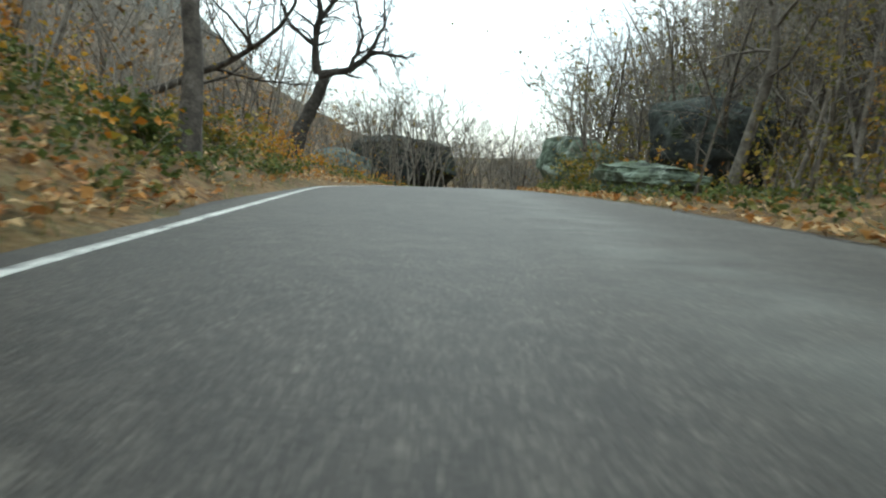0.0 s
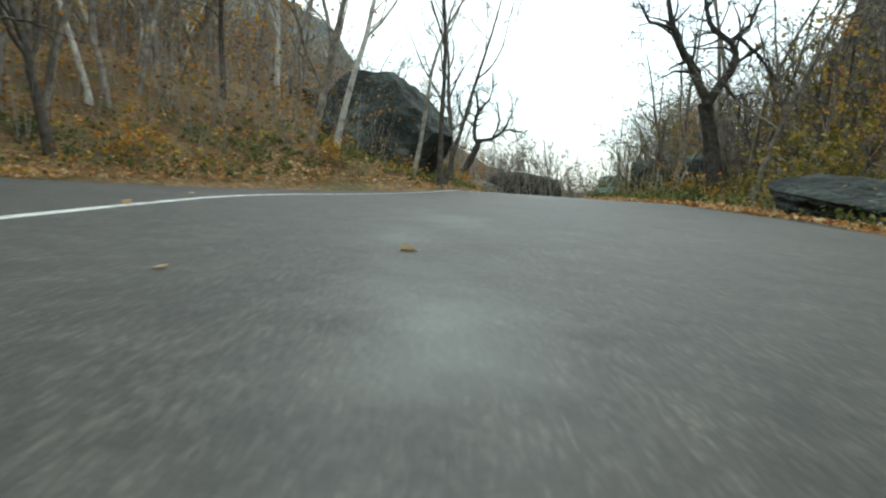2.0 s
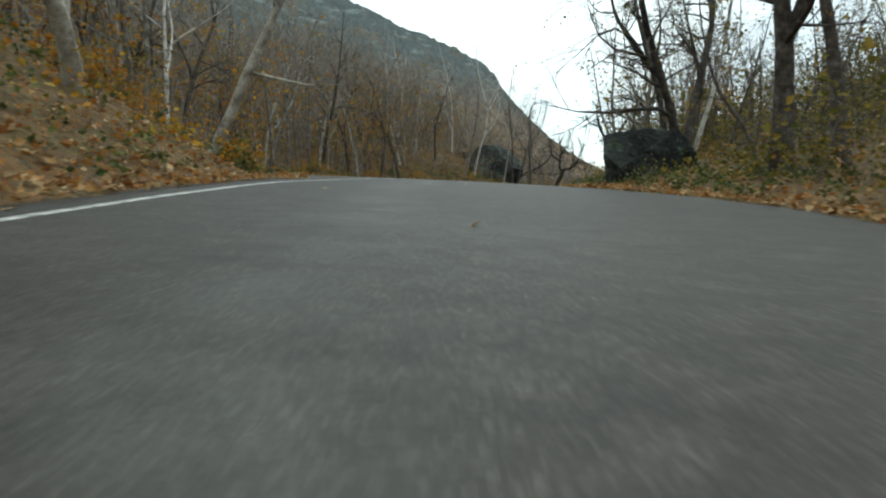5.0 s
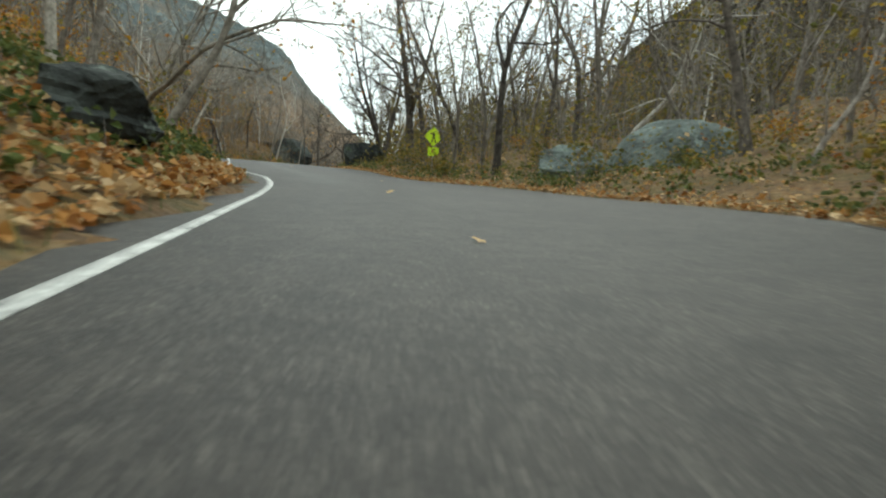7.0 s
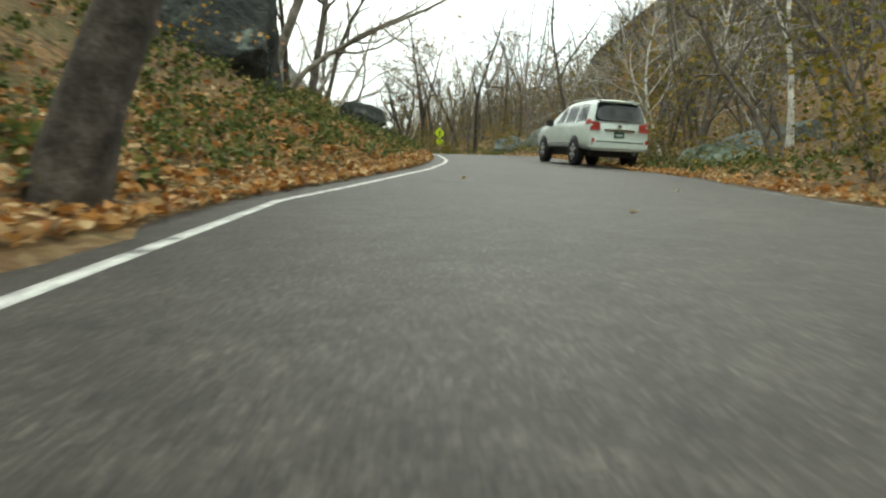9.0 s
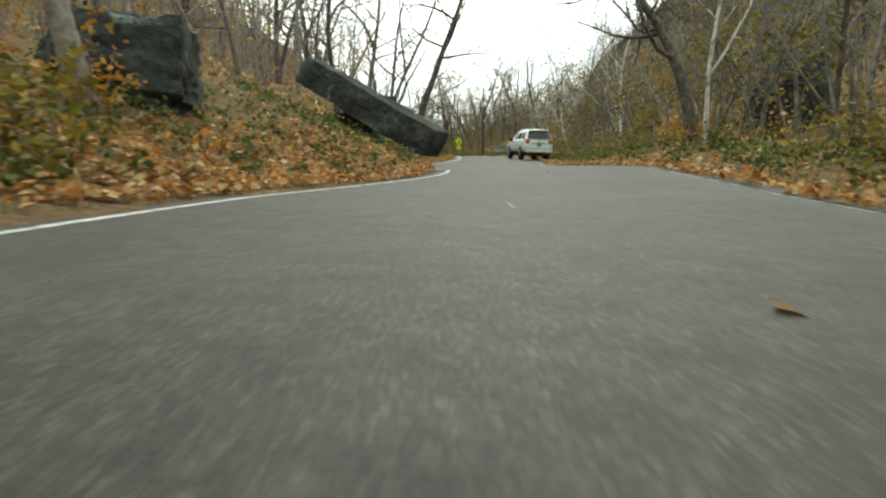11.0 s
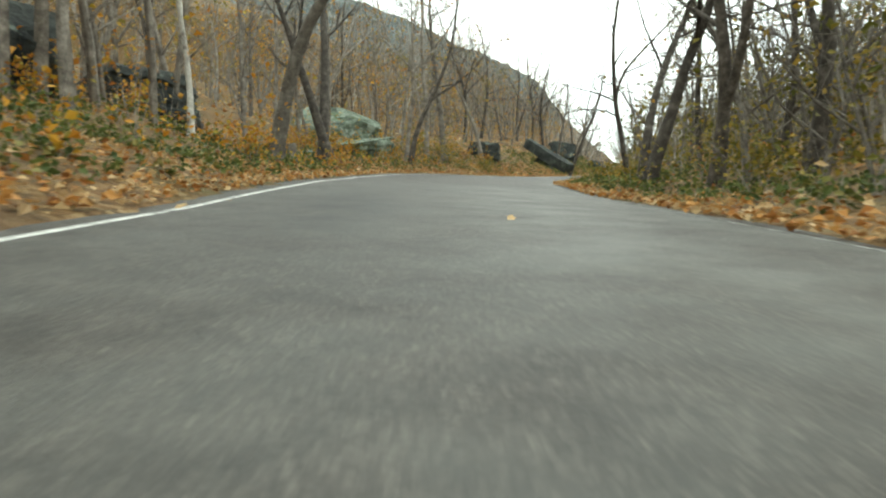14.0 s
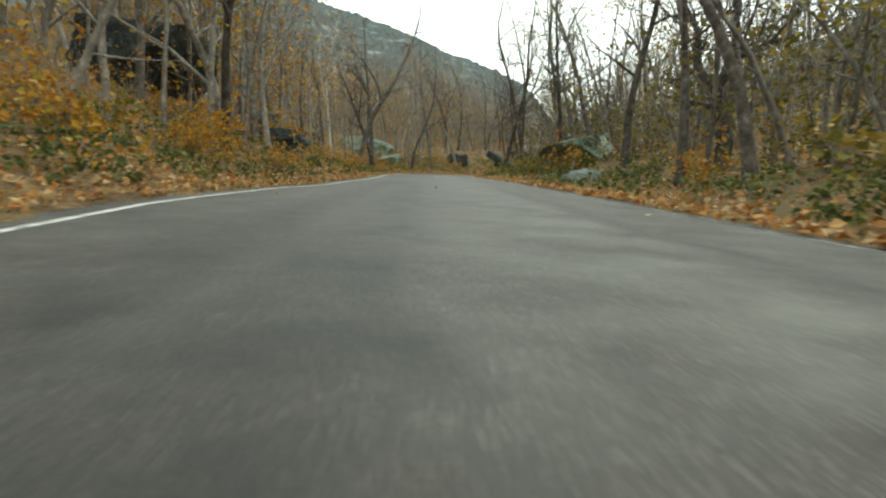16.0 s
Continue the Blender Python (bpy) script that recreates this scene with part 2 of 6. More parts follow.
material("bark_birch", [(0.32, (0.12, 0.10, 0.085)), (0.48, (0.42, 0.40, 0.36)), (0.7, (0.62, 0.60, 0.55))], scale=3.5, rough=0.85, bump=0.4, fine=18, bump_scale=0.015, random=0.2)
leaf_material("litter", [(0.0, (0.16, 0.065, 0.02)), (0.2, (0.34, 0.14, 0.035)), (0.45, (0.48, 0.24, 0.07)), (0.65, (0.44, 0.30, 0.15)), (0.85, (0.60, 0.43, 0.23)), (1.0, (0.20, 0.12, 0.06))])
leaf_material("leaf_orange", [(0.0, (0.30, 0.11, 0.012)), (0.3, (0.44, 0.19, 0.02)), (0.6, (0.50, 0.27, 0.03)), (0.85, (0.34, 0.26, 0.04)), (1.0, (0.17, 0.15, 0.03))])
leaf_material("leaf_olive", [(0.0, (0.07, 0.075, 0.015)), (0.35, (0.14, 0.13, 0.025)), (0.65, (0.25, 0.19, 0.035)), (0.9, (0.34, 0.22, 0.04)), (1.0, (0.10, 0.07, 0.02))])
leaf_material("leaf_rust", [(0.0, (0.10, 0.05, 0.015)), (0.4, (0.19, 0.10, 0.03)), (0.75, (0.30, 0.16, 0.04)), (1.0, (0.16, 0.13, 0.04))])
leaf_material("leaf_green", [(0.0, (0.04, 0.06, 0.016)), (0.4, (0.075, 0.10, 0.026)), (0.75, (0.13, 0.15, 0.04)), (1.0, (0.24, 0.19, 0.06))])
# dark stops: the shade between the crag's trees is put into the colour
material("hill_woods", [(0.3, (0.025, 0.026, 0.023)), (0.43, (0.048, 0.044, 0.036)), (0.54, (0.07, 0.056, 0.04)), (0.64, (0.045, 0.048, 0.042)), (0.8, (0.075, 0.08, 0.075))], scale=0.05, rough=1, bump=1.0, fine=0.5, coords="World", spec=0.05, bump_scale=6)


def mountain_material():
    """Far woods: rust and brown below, firs with a painted blue-grey haze tint above, with bands of bare pale rock."""
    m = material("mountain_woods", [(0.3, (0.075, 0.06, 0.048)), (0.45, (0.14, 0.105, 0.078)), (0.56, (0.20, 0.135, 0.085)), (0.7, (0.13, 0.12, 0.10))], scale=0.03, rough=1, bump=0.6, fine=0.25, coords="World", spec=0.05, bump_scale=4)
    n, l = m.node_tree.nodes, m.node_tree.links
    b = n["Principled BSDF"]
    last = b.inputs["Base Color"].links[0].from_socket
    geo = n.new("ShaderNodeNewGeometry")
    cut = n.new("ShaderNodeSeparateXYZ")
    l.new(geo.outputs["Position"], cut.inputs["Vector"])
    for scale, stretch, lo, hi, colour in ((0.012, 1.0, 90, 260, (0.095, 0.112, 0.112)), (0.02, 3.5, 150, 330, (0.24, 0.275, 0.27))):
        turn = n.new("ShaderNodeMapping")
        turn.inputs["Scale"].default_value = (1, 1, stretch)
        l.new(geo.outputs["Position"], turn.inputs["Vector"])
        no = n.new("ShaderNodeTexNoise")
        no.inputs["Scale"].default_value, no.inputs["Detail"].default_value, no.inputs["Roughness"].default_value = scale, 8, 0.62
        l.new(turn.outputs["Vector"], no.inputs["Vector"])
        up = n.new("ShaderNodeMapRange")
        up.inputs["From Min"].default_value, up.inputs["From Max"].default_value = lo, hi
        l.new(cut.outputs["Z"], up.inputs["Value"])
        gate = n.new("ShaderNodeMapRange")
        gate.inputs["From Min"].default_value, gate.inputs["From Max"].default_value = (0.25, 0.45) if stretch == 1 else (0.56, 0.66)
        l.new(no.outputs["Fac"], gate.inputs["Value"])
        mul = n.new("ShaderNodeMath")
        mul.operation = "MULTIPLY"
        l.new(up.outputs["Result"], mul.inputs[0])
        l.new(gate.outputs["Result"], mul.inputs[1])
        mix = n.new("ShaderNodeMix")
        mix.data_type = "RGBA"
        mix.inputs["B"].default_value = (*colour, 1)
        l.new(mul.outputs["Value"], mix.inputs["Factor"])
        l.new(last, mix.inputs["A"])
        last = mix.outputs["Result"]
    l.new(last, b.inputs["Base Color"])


mountain_material()


def mat(ob, *names):
    for nm in names:
        ob.data.materials.append(MATS[nm])
    return ob


def mesh(name, v, f, smooth=True):
    me = bpy.data.meshes.new(name)
    me.from_pydata([tuple(p) for p in v] if not isinstance(v, np.ndarray) else v.tolist(), [], f if isinstance(f, list) else f.tolist())
    me.polygons.foreach_set("use_smooth", [smooth] * len(me.polygons))
    me.update()
    return me


def under(ob, parent):
    ob.parent = parent
    return ob


# ---------------------------------------------------------------- road line
# x, y, z of the road's middle line of travel, from the far side of the pass down the valley
ROAD = np.array([
    (44.00, 88.00, -9.80), (29.00, 77.00, -7.60), (16.00, 66.00, -5.70), (7.00, 54.00, -3.90),
    (2.40, 40.00, -2.40), (0.50, 26.00, -1.30), (-0.05, 12.00, -0.68), (0.00, 0.00, -0.44),
    (0.54, -8.07, -0.47), (1.45, -15.99, -0.45), (2.97, -24.45, -0.65), (5.65, -33.27, -1.03),
    (9.13, -41.72, -1.42), (13.05, -49.68, -1.86), (16.94, -57.53, -2.50), (20.74, -65.46, -2.96),
    (24.06, -74.20, -3.41), (26.18, -83.15, -3.99), (27.47, -92.24, -4.67), (28.07, -101.22, -5.35),
    (28.94, -110.01, -5.86), (30.68, -118.55, -6.29), (31.27, -127.17, -6.82), (32.46, -135.62, -7.39),
    (34.52, -144.20, -7.94), (37.81, -152.66, -8.54), (41.90, -160.77, -9.20), (46.19, -168.71, -9.90),
    (50.65, -176.78, -10.63), (55.24, -185.06, -11.32), (59.21, -192.19, -11.97), (63.55, -200.04, -12.66),
    (67.89, -207.90, -13.35), (73.67, -218.37, -14.26), (80.91, -231.46, -15.41),
])
LEFT = np.array([(-23, -2.46), (-12, -2.15), (0, -1.38), (3, -1.52), (6, -1.88), (12, -2.30), (17, -2.43), (23, -2.58), (30, -2.65), (37, -2.19), (43, -1.84), (49, -2.10), (56, -2.21), (62, -2.35), (68, -2.30), (71.5, -1.92), (75, -1.46), (81, -1.13), (84.5, -0.95), (88, -0.80), (92, -0.67), (95, -0.63), (98, -0.71), (101, -0.85), (108, -1.62), (114, -1.25), (120, -0.60), (125, -0.90), (129.5, -1.70), (132, -2.12), (139, -2.59), (145, -2.84), (151, -2.62), (155, -2.66), (158, -2.58), (160.6, -2.32), (164, -2.37), (171, -2.14), (177, -2.28), (182, -2.58), (185, -2.58), (190, -2.88), (197, -2.63), (204, -2.06), (216, -1.68)])
RIGHT = np.array([(-23, 2.14), (-12, 2.81), (0, 3.59), (6, 4.47), (12, 5.05), (17, 5.26), (23, 5.24), (30, 5.13), (37, 5.02), (43, 4.96), (49, 4.93), (56, 4.87), (62, 4.84), (68, 4.81), (75, 4.78), (81, 4.94), (88, 4.82), (95, 4.26), (101, 3.96), (108, 3.65), (114, 3.36), (120, 3.11), (126, 2.93), (132, 2.87), (139, 3.00), (145, 3.04), (151, 2.99), (158, 2.88), (164, 2.64), (171, 2.63), (177, 2.73), (184, 2.83), (190, 2.93), (197, 2.90), (204, 2.84), (216, 2.81)])
BANK = np.array([(-23, -0.2), (-12, -0.9), (0, -1.1), (6, 0.3), (12, -0.61), (17, -1.97), (23, -2.48), (30, -2.06), (37, -1.76), (43, -1.35), (49, -1.39), (56, -2.19), (62, -1.42), (68, -0.60), (75, -0.33), (81, 0.44), (88, -1.89), (95, -2.00), (101, -0.92), (108, -0.12), (114, 0.78), (120, 1.82), (126, 2.27), (132, -0.14), (139, -2.59), (145, -3.68), (151, -3.16), (158, -1.83), (164, -1.96), (171, -0.63), (177, -0.27), (184, -0.38), (190, -1.17), (197, -2.03), (204, -1.40), (216, -0.38)])


def smooth_line(p, step=0.5, width=9):
    d = np.concatenate([[0], np.cumsum(np.linalg.norm(np.diff(p[:, :2], axis=0), axis=1))])
    q = np.arange(0, d[-1], step)
    out = np.stack([np.interp(q, d, p[:, i]) for i in range(3)], 1)
    k = np.hanning(width + 2)[1:-1]
    k /= k.sum()
    pad = np.vstack([out[0] + (out[0] - out[1]) * np.arange(width, 0, -1)[:, None], out, out[-1] + (out[-1] - out[-2]) * np.arange(1, width + 1)[:, None]])
    return np.stack([np.convolve(pad[:, i], k, "same")[width:-width] for i in range(3)], 1)


LINE = smooth_line(ROAD, 0.5, 13)
SEG = np.concatenate([[0], np.cumsum(np.linalg.norm(np.diff(LINE[:, :2], axis=0), axis=1))])
SEG -= SEG[np.argmin(np.hypot(LINE[:, 0], LINE[:, 1]))]
TAN = np.gradient(LINE[:, :2], axis=0)
TAN /= np.linalg.norm(TAN, axis=1)[:, None]
BANKED = np.tan(np.radians(np.interp(SEG, BANK[:, 0], BANK[:, 1])))


def locate(x, y):
    """Way along the road and distance across it (right positive, as seen looking back up the road)."""
    x, y = np.atleast_1d(x).astype(float), np.atleast_1d(y).astype(float)
    s, lat, z = np.empty(len(x)), np.empty(len(x)), np.empty(len(x))
    for a in range(0, len(x), 4000):
        b = slice(a, a + 4000)
        i = np.argmin((x[b, None] - LINE[None, :, 0]) ** 2 + (y[b, None] - LINE[None, :, 1]) ** 2, axis=1)
        ex, ey = x[b] - LINE[i, 0], y[b] - LINE[i, 1]
        s[b] = SEG[i] + ex * TAN[i, 0] + ey * TAN[i, 1]
        lat[b] = -ex * TAN[i, 1] + ey * TAN[i, 0]
        far = np.hypot(ex, ey)
        lat[b] = np.where(lat[b] < 0, -far, far)
        z[b] = LINE[i, 2]
    return s, lat, z


def on_road(s, lat, up=0.0):
    """The world place of a point of the road's surface."""
    s = np.asarray(s, float)
    x, y, z = (np.interp(s, SEG, LINE[:, i]) for i in range(3))
    tx, ty = np.interp(s, SEG, TAN[:, 0]), np.interp(s, SEG, TAN[:, 1])
    b = np.interp(s, SEG, BANKED)
    return np.stack([x - ty * lat, y + tx * lat, z + b * lat + up - 0.0025 * np.abs(lat) ** 1.6], -1)


# slope of the land beside the road: way along, flat verge, first slope, then slope from 7 m on, and from 30 m on
SIDE_L = np.array([(-110, 0.6, -0.1, -0.2, -0.2), (-60, 0.6, -0.05, -0.1, -0.1), (-30, 0.6, 0.15, 0.12, 0.05), (-8, 0.4, 0.46, 0.3, 0.15), (4, 0.45, 0.42, 0.28, 0.2), (13, 5.6, 0.12, 0.2, 0.2), (28, 7.0, 0.14, 0.25, 0.25), (38, 5.4, 0.34, 0.4, 0.3), (50, 0.9, 0.62, 0.6, 0.35), (66, 0.7, 0.66, 0.5, 0.3), (80, 0.5, 0.54, 0.3, 0.05), (90, 0.5, 0.36, 0.2, 0.0), (102, 0.5, 0.45, 0.12, -0.1), (117, 0.5, 0.58, 0.1, 0.05), (132, 0.5, 0.3, 0.25, 0.25), (150, 0.6, 0.22, 0.3, 0.3), (168, 0.5, 0.3, 0.35, 0.4), (182, 0.5, 0.38, 0.45, 0.42), (260, 0.5, 0.42, 0.45, 0.42)])
SIDE_R = np.array([(-110, 0.8, -0.05, -0.15, -0.2), (-60, 0.8, -0.02, -0.1, -0.1), (-45, 0.7, 0.05, 0.1, 0.05), (-25, 0.7, 0.05, 0.18, 0.08), (-8, 0.7, 0.07, 0.26, 0.1), (12, 0.6, 0.08, 0.26, 0.1), (27, 0.6, 0.1, 0.14, 0.1), (42, 0.5, 0.18, 0.05, 0.0), (60, 0.6, 0.2, 0.2, 0.1), (74, 0.6, 0.22, 0.36, 0.2), (95, 0.6, 0.16, 0.36, 0.22), (120, 0.6, 0.12, 0.33, 0.28), (140, 0.6, 0.08, 0.16, 0.35), (155, 0.6, 0.08, 0.08, 0.3), (170, 0.6, 0.10, 0.08, 0.25), (260, 0.6, 0.1, 0.1, 0.25)])


# paved width beyond the painted line: way along, metres
APRON = ((-58, 4, 11, 26, 36, 46, 54), (0.45, 0.5, 5.0, 6.6, 5.6, 1.8, 0.45))


def lumps(x, y, size, seed):
    """Smooth pseudo-noise, cheap on arrays."""
    r = np.random.RandomState(seed)
    out = 0
    for k in range(7):
        a, ph, q = r.uniform(0, 6.283), r.uniform(0, 6.283), r.uniform(0.6, 1.9)
        out = out + np.sin((x * np.cos(a) + y * np.sin(a)) * q * 6.283 / size + ph)
    return out / 4


def ground(x, y):
    x, y = np.atleast_1d(x).astype(float), np.atleast_1d(y).astype(float)
    s, lat, z = locate(x, y)
    b = np.interp(s, SEG, BANKED)
    le, re = -np.interp(s, LEFT[:, 0], LEFT[:, 1]), np.interp(s, RIGHT[:, 0], RIGHT[:, 1])
    h = np.zeros(len(x))
    for side, table, edge in ((-1, SIDE_L, le), (1, SIDE_R, re)):
        d = side * lat - edge
        f, m1, m2, m3 = (np.interp(s, table[:, 0], table[:, i]) for i in range(1, 5))
        g = np.clip(d - f, 0, 7 - 0) * m1 + np.clip(d - f - 7, 0, 23) * m2 + np.clip(d - f - 30, 0, 60) * m3
        h += np.where(d > 0, g, 0)
    wide = np.where(lat < 0, np.interp(s, APRON[0], APRON[1]) - 0.45, 0.0)
    over = np.where(lat < 0, -lat - le, lat - re) - wide
    rough_amount = np.clip((over - 0.4) / 5, 0, 1)
    h += rough_amount * (0.22 * lumps(x, y, 5.0, 3) + 0.45 * lumps(x, y, 14.0, 4)) + np.clip(over / 40, 0, 1) * 2.0 * lumps(x, y, 45.0, 5)
    edge_lat = np.clip(lat, -le - 1 - wide, re + 1)
    base = z + b * edge_lat - 0.0025 * np.abs(edge_lat) ** 1.6
    drop = np.where(over < 0.0, -0.10, np.where(over < 0.5, -0.03, 0.0))
    return base + h + drop


def surface(x, y):
    """Height of the ground's mesh itself, between its corners."""
    x, y = np.atleast_1d(x).astype(float), np.atleast_1d(y).astype(float)
    i = np.clip(np.searchsorted(gx, x) - 1, 0, len(gx) - 2)
    j = np.clip(np.searchsorted(gy, y) - 1, 0, len(gy) - 2)
    u, v = (x - gx[i]) / (gx[i + 1] - gx[i]), (y - gy[j]) / (gy[j + 1] - gy[j])
    z = GZ.reshape(len(gx), len(gy))
    return z[i, j] * (1 - u) * (1 - v) + z[i + 1, j] * u * (1 - v) + z[i, j + 1] * (1 - u) * v + z[i + 1, j + 1] * u * v


def axis_values(lo, hi, step, far, grow=1.22):
    v = list(np.arange(lo, hi + step, step))
    d, p = step, v[-1]
    while p < far:
        d *= grow
        p += d
        v.append(p)
    d, p = step, v[0]
    while p > -far:
        d *= grow
        p -= d
        v.insert(0, p)
    return np.array(v)


gx, gy = axis_values(-24, 75, 0.75, 2500), axis_values(-212, 50, 0.75, 2500)
GX, GY = np.meshgrid(gx, gy, indexing="ij")
GZ = ground(GX.ravel(), GY.ravel())
dist = np.hypot(GX.ravel() - 20, GY.ravel() + 80)
GZ = np.where(dist > 260, GZ * np.clip(1 - (dist - 260) / 400, 0, 1) - np.clip(dist - 260, 0, 600) * 0.03, GZ)
nx, ny = len(gx), len(gy)
idx = np.arange(nx * ny).reshape(nx, ny)
quads = np.stack([idx[:-1, :-1], idx[1:, :-1], idx[1:, 1:], idx[:-1, 1:]], -1).reshape(-1, 4)
land = new("ground", mesh("ground", np.stack([GX.ravel(), GY.ravel(), GZ], 1), quads))
mat(land, "earth")
tagged(land, "brown forest floor with fallen leaves and earth banks", "ground", kind="structure")


def ribbon(name, s, a, b, up, thick, material_name, across=8):
    """A strip along the road between two distances across, with a skirt for its thickness."""
    n = len(s)
    rows = [on_road(s, a + (b - a) * k / across, up) for k in range(across + 1)]
    low0, low1 = rows[0].copy(), rows[-1].copy()
    low0[:, 2] -= thick
    low1[:, 2] -= thick
    rows = [low0] + rows + [low1]
    v = np.concatenate(rows)
    i = np.arange(len(rows) * n).reshape(len(rows), n)
    q = np.stack([i[:-1, :-1], i[1:, :-1], i[1:, 1:], i[:-1, 1:]], -1).reshape(-1, 4)
    ob = new(name, mesh(name, v, q))
    return mat(ob, material_name)


ss = np.arange(SEG[0] + 1, SEG[-1] - 1, 0.5)
le_s, re_s = np.interp(ss, LEFT[:, 0], LEFT[:, 1]), np.interp(ss, RIGHT[:, 0], RIGHT[:, 1])
wob = 0.06 * np.sin(ss * 1.7) + 0.05 * np.sin(ss * 0.63 + 1)
apron = np.interp(ss, *APRON)
road = ribbon("road", ss, le_s - apron + wob, re_s + 0.25 + wob, 0.0, 0.12, "asphalt", 30)
rs, rl, _ = locate(*np.array([v.co[:2] for v in road.data.vertices]).T)
band = lambda v, c, w: np.exp(-((v - c) / w) ** 2)
span = lambda v, a, b: np.clip((v - a) / 3, 0, 1) * np.clip((b - v) / 3, 0, 1)
pale_mid = np.interp(rs, [12, 25, 30, 50], [-0.3, -0.2, 0.08, 0.15])
pale_track = np.interp(rs, [16, 17, 21, 22.5, 25, 27, 32, 34, 48, 50], [0, 0.7, 0.7, 0.15, 0.15, 0.6, 0.6, 0.6, 0.5, 0]) * band(rl, pale_mid, 0.17) + span(rs, 40, 78) * band(rl, -0.4, 0.35) * 0.18 + span(rs, -30, 8) * band(rl, 1.3, 0.5) * 0.25
pale_track += 0.16 * band(rl, np.interp(rs, RIGHT[:, 0], RIGHT[:, 1]) + 0.1, 0.35) + span(rs, 160, 215) * (0.12 + 0.15 * band(rl, 1.2, 0.7))
dark_track = span(rs, 17, 30) * band(rl, pale_mid + 0.16, 0.1) * 0.95 + span(rs, 184, 215) * (band(rl, -0.3, 0.25) * 2.4 + band(rl, -1.1, 0.24) * 2.2) + span(rs, 186, 215) * band(rl, 1.75, 0.10) * 2.4 + span(rs, 166, 174) * band(rl, -0.9, 0.5) * 1.2 + span(rs, 178, 186) * band(rl, -0.9, 0.6) * 1.8
paint_layer = road.data.color_attributes.new("wear", "FLOAT_COLOR", "POINT")
paint_layer.data.foreach_set("color", np.stack([np.clip(pale_track, 0, 1), np.clip(dark_track, 0, 1), 0 * rs, 1 + 0 * rs], 1).ravel())
tagged(road, "worn grey asphalt mountain road with a faded surface", "road", kind="structure")
line_l = ribbon("trim", ss, le_s - 0.044, le_s + 0.044, 0.005, 0.004, "paint", 1)
tagged(line_l, "white painted edge line along the asphalt", "road marking", kind="structure")

sr = np.arange(104, SEG[-1] - 1, 0.5)
re_r = np.interp(sr, RIGHT[:, 0], RIGHT[:, 1])
line_r = ribbon("trim", sr, re_r + 0.01, re_r + 0.045, 0.005, 0.004, "paint_worn", 1)
tagged(line_r, "thin white painted line at the asphalt's outer edge", "road marking", kind="structure")

# ---------------------------------------------------------------- builders
def unit(v):
    v = np.asarray(v, float)
    return v / (np.linalg.norm(v) + 1e-9)


class Wood:
    """Collects tapered tubes into one mesh; tubes of one kind are shaped together."""

    def __init__(self):
        self.kinds, self.cones = {}, []

    def tube(self, pts, radii, sides):
        self.kinds.setdefault((len(pts), sides), []).append((pts, radii))

    def cone(self, p, e, radius):
        """A fine twig: three sides that end in a point."""
        self.cones.append((p, e, radius))

    def arrays(self):
        vs, fs, n = [], [], 0
        if self.cones:
            p, e = (np.array([c[i] for c in self.cones], float) for i in (0, 1))
            rad = np.array([c[2] for c in self.cones])[:, None]
            t = e - p
            t /= np.linalg.norm(t, axis=1)[:, None] + 1e-9
            a = np.cross(t, np.where(np.abs(t[:, 1:2]) < 0.9, np.array([0.31, 0.95, 0.05]), np.array([1.0, 0, 0])))
            a /= np.linalg.norm(a, axis=1)[:, None] + 1e-9
            b = np.cross(t, a)
            vs.append(np.stack([p + a * rad, p + (b * 0.87 - a * 0.5) * rad, p - (b * 0.87 + a * 0.5) * rad, e], 1).reshape(-1, 3))
            k = 4 * np.arange(len(p))[:, None]
            fs += [face for c in range(3) for face in np.hstack([k + c, k + (c + 1) % 3, k + 3]).tolist()]
            n = 4 * len(p)
        for (m, sides), tubes in self.kinds.items():
            pts = np.array([t[0] for t in tubes], float)
            rad = np.array([t[1] for t in tubes], float)
            t = np.gradient(pts, axis=1)
            t /= np.linalg.norm(t, axis=2)[..., None] + 1e-9
            ref = np.where(np.abs(t[:, :1, 1:2]) < 0.9, np.array([0.31, 0.95, 0.05]), np.array([1.0, 0, 0]))
            a = np.cross(t, ref)
            a /= np.linalg.norm(a, axis=2)[..., None] + 1e-9
            b = np.cross(t, a)
            ang = np.arange(sides) * 2 * np.pi / sides
            ring = pts[:, :, None] + rad[:, :, None, None] * (a[:, :, None] * np.cos(ang)[None, None, :, None] + b[:, :, None] * np.sin(ang)[None, None, :, None])
            k = len(tubes)
            i = n + np.arange(k * m * sides).reshape(k, m, sides)
            j = np.roll(i, -1, axis=2)
            fs += np.stack([i[:, :-1], j[:, :-1], j[:, 1:], i[:, 1:]], -1).reshape(-1, 4).tolist()
            vs.append(ring.reshape(-1, 3))
            n += k * m * sides
        return np.concatenate(vs), fs

    def mesh(self, name):
        return mesh(name, *self.arrays())


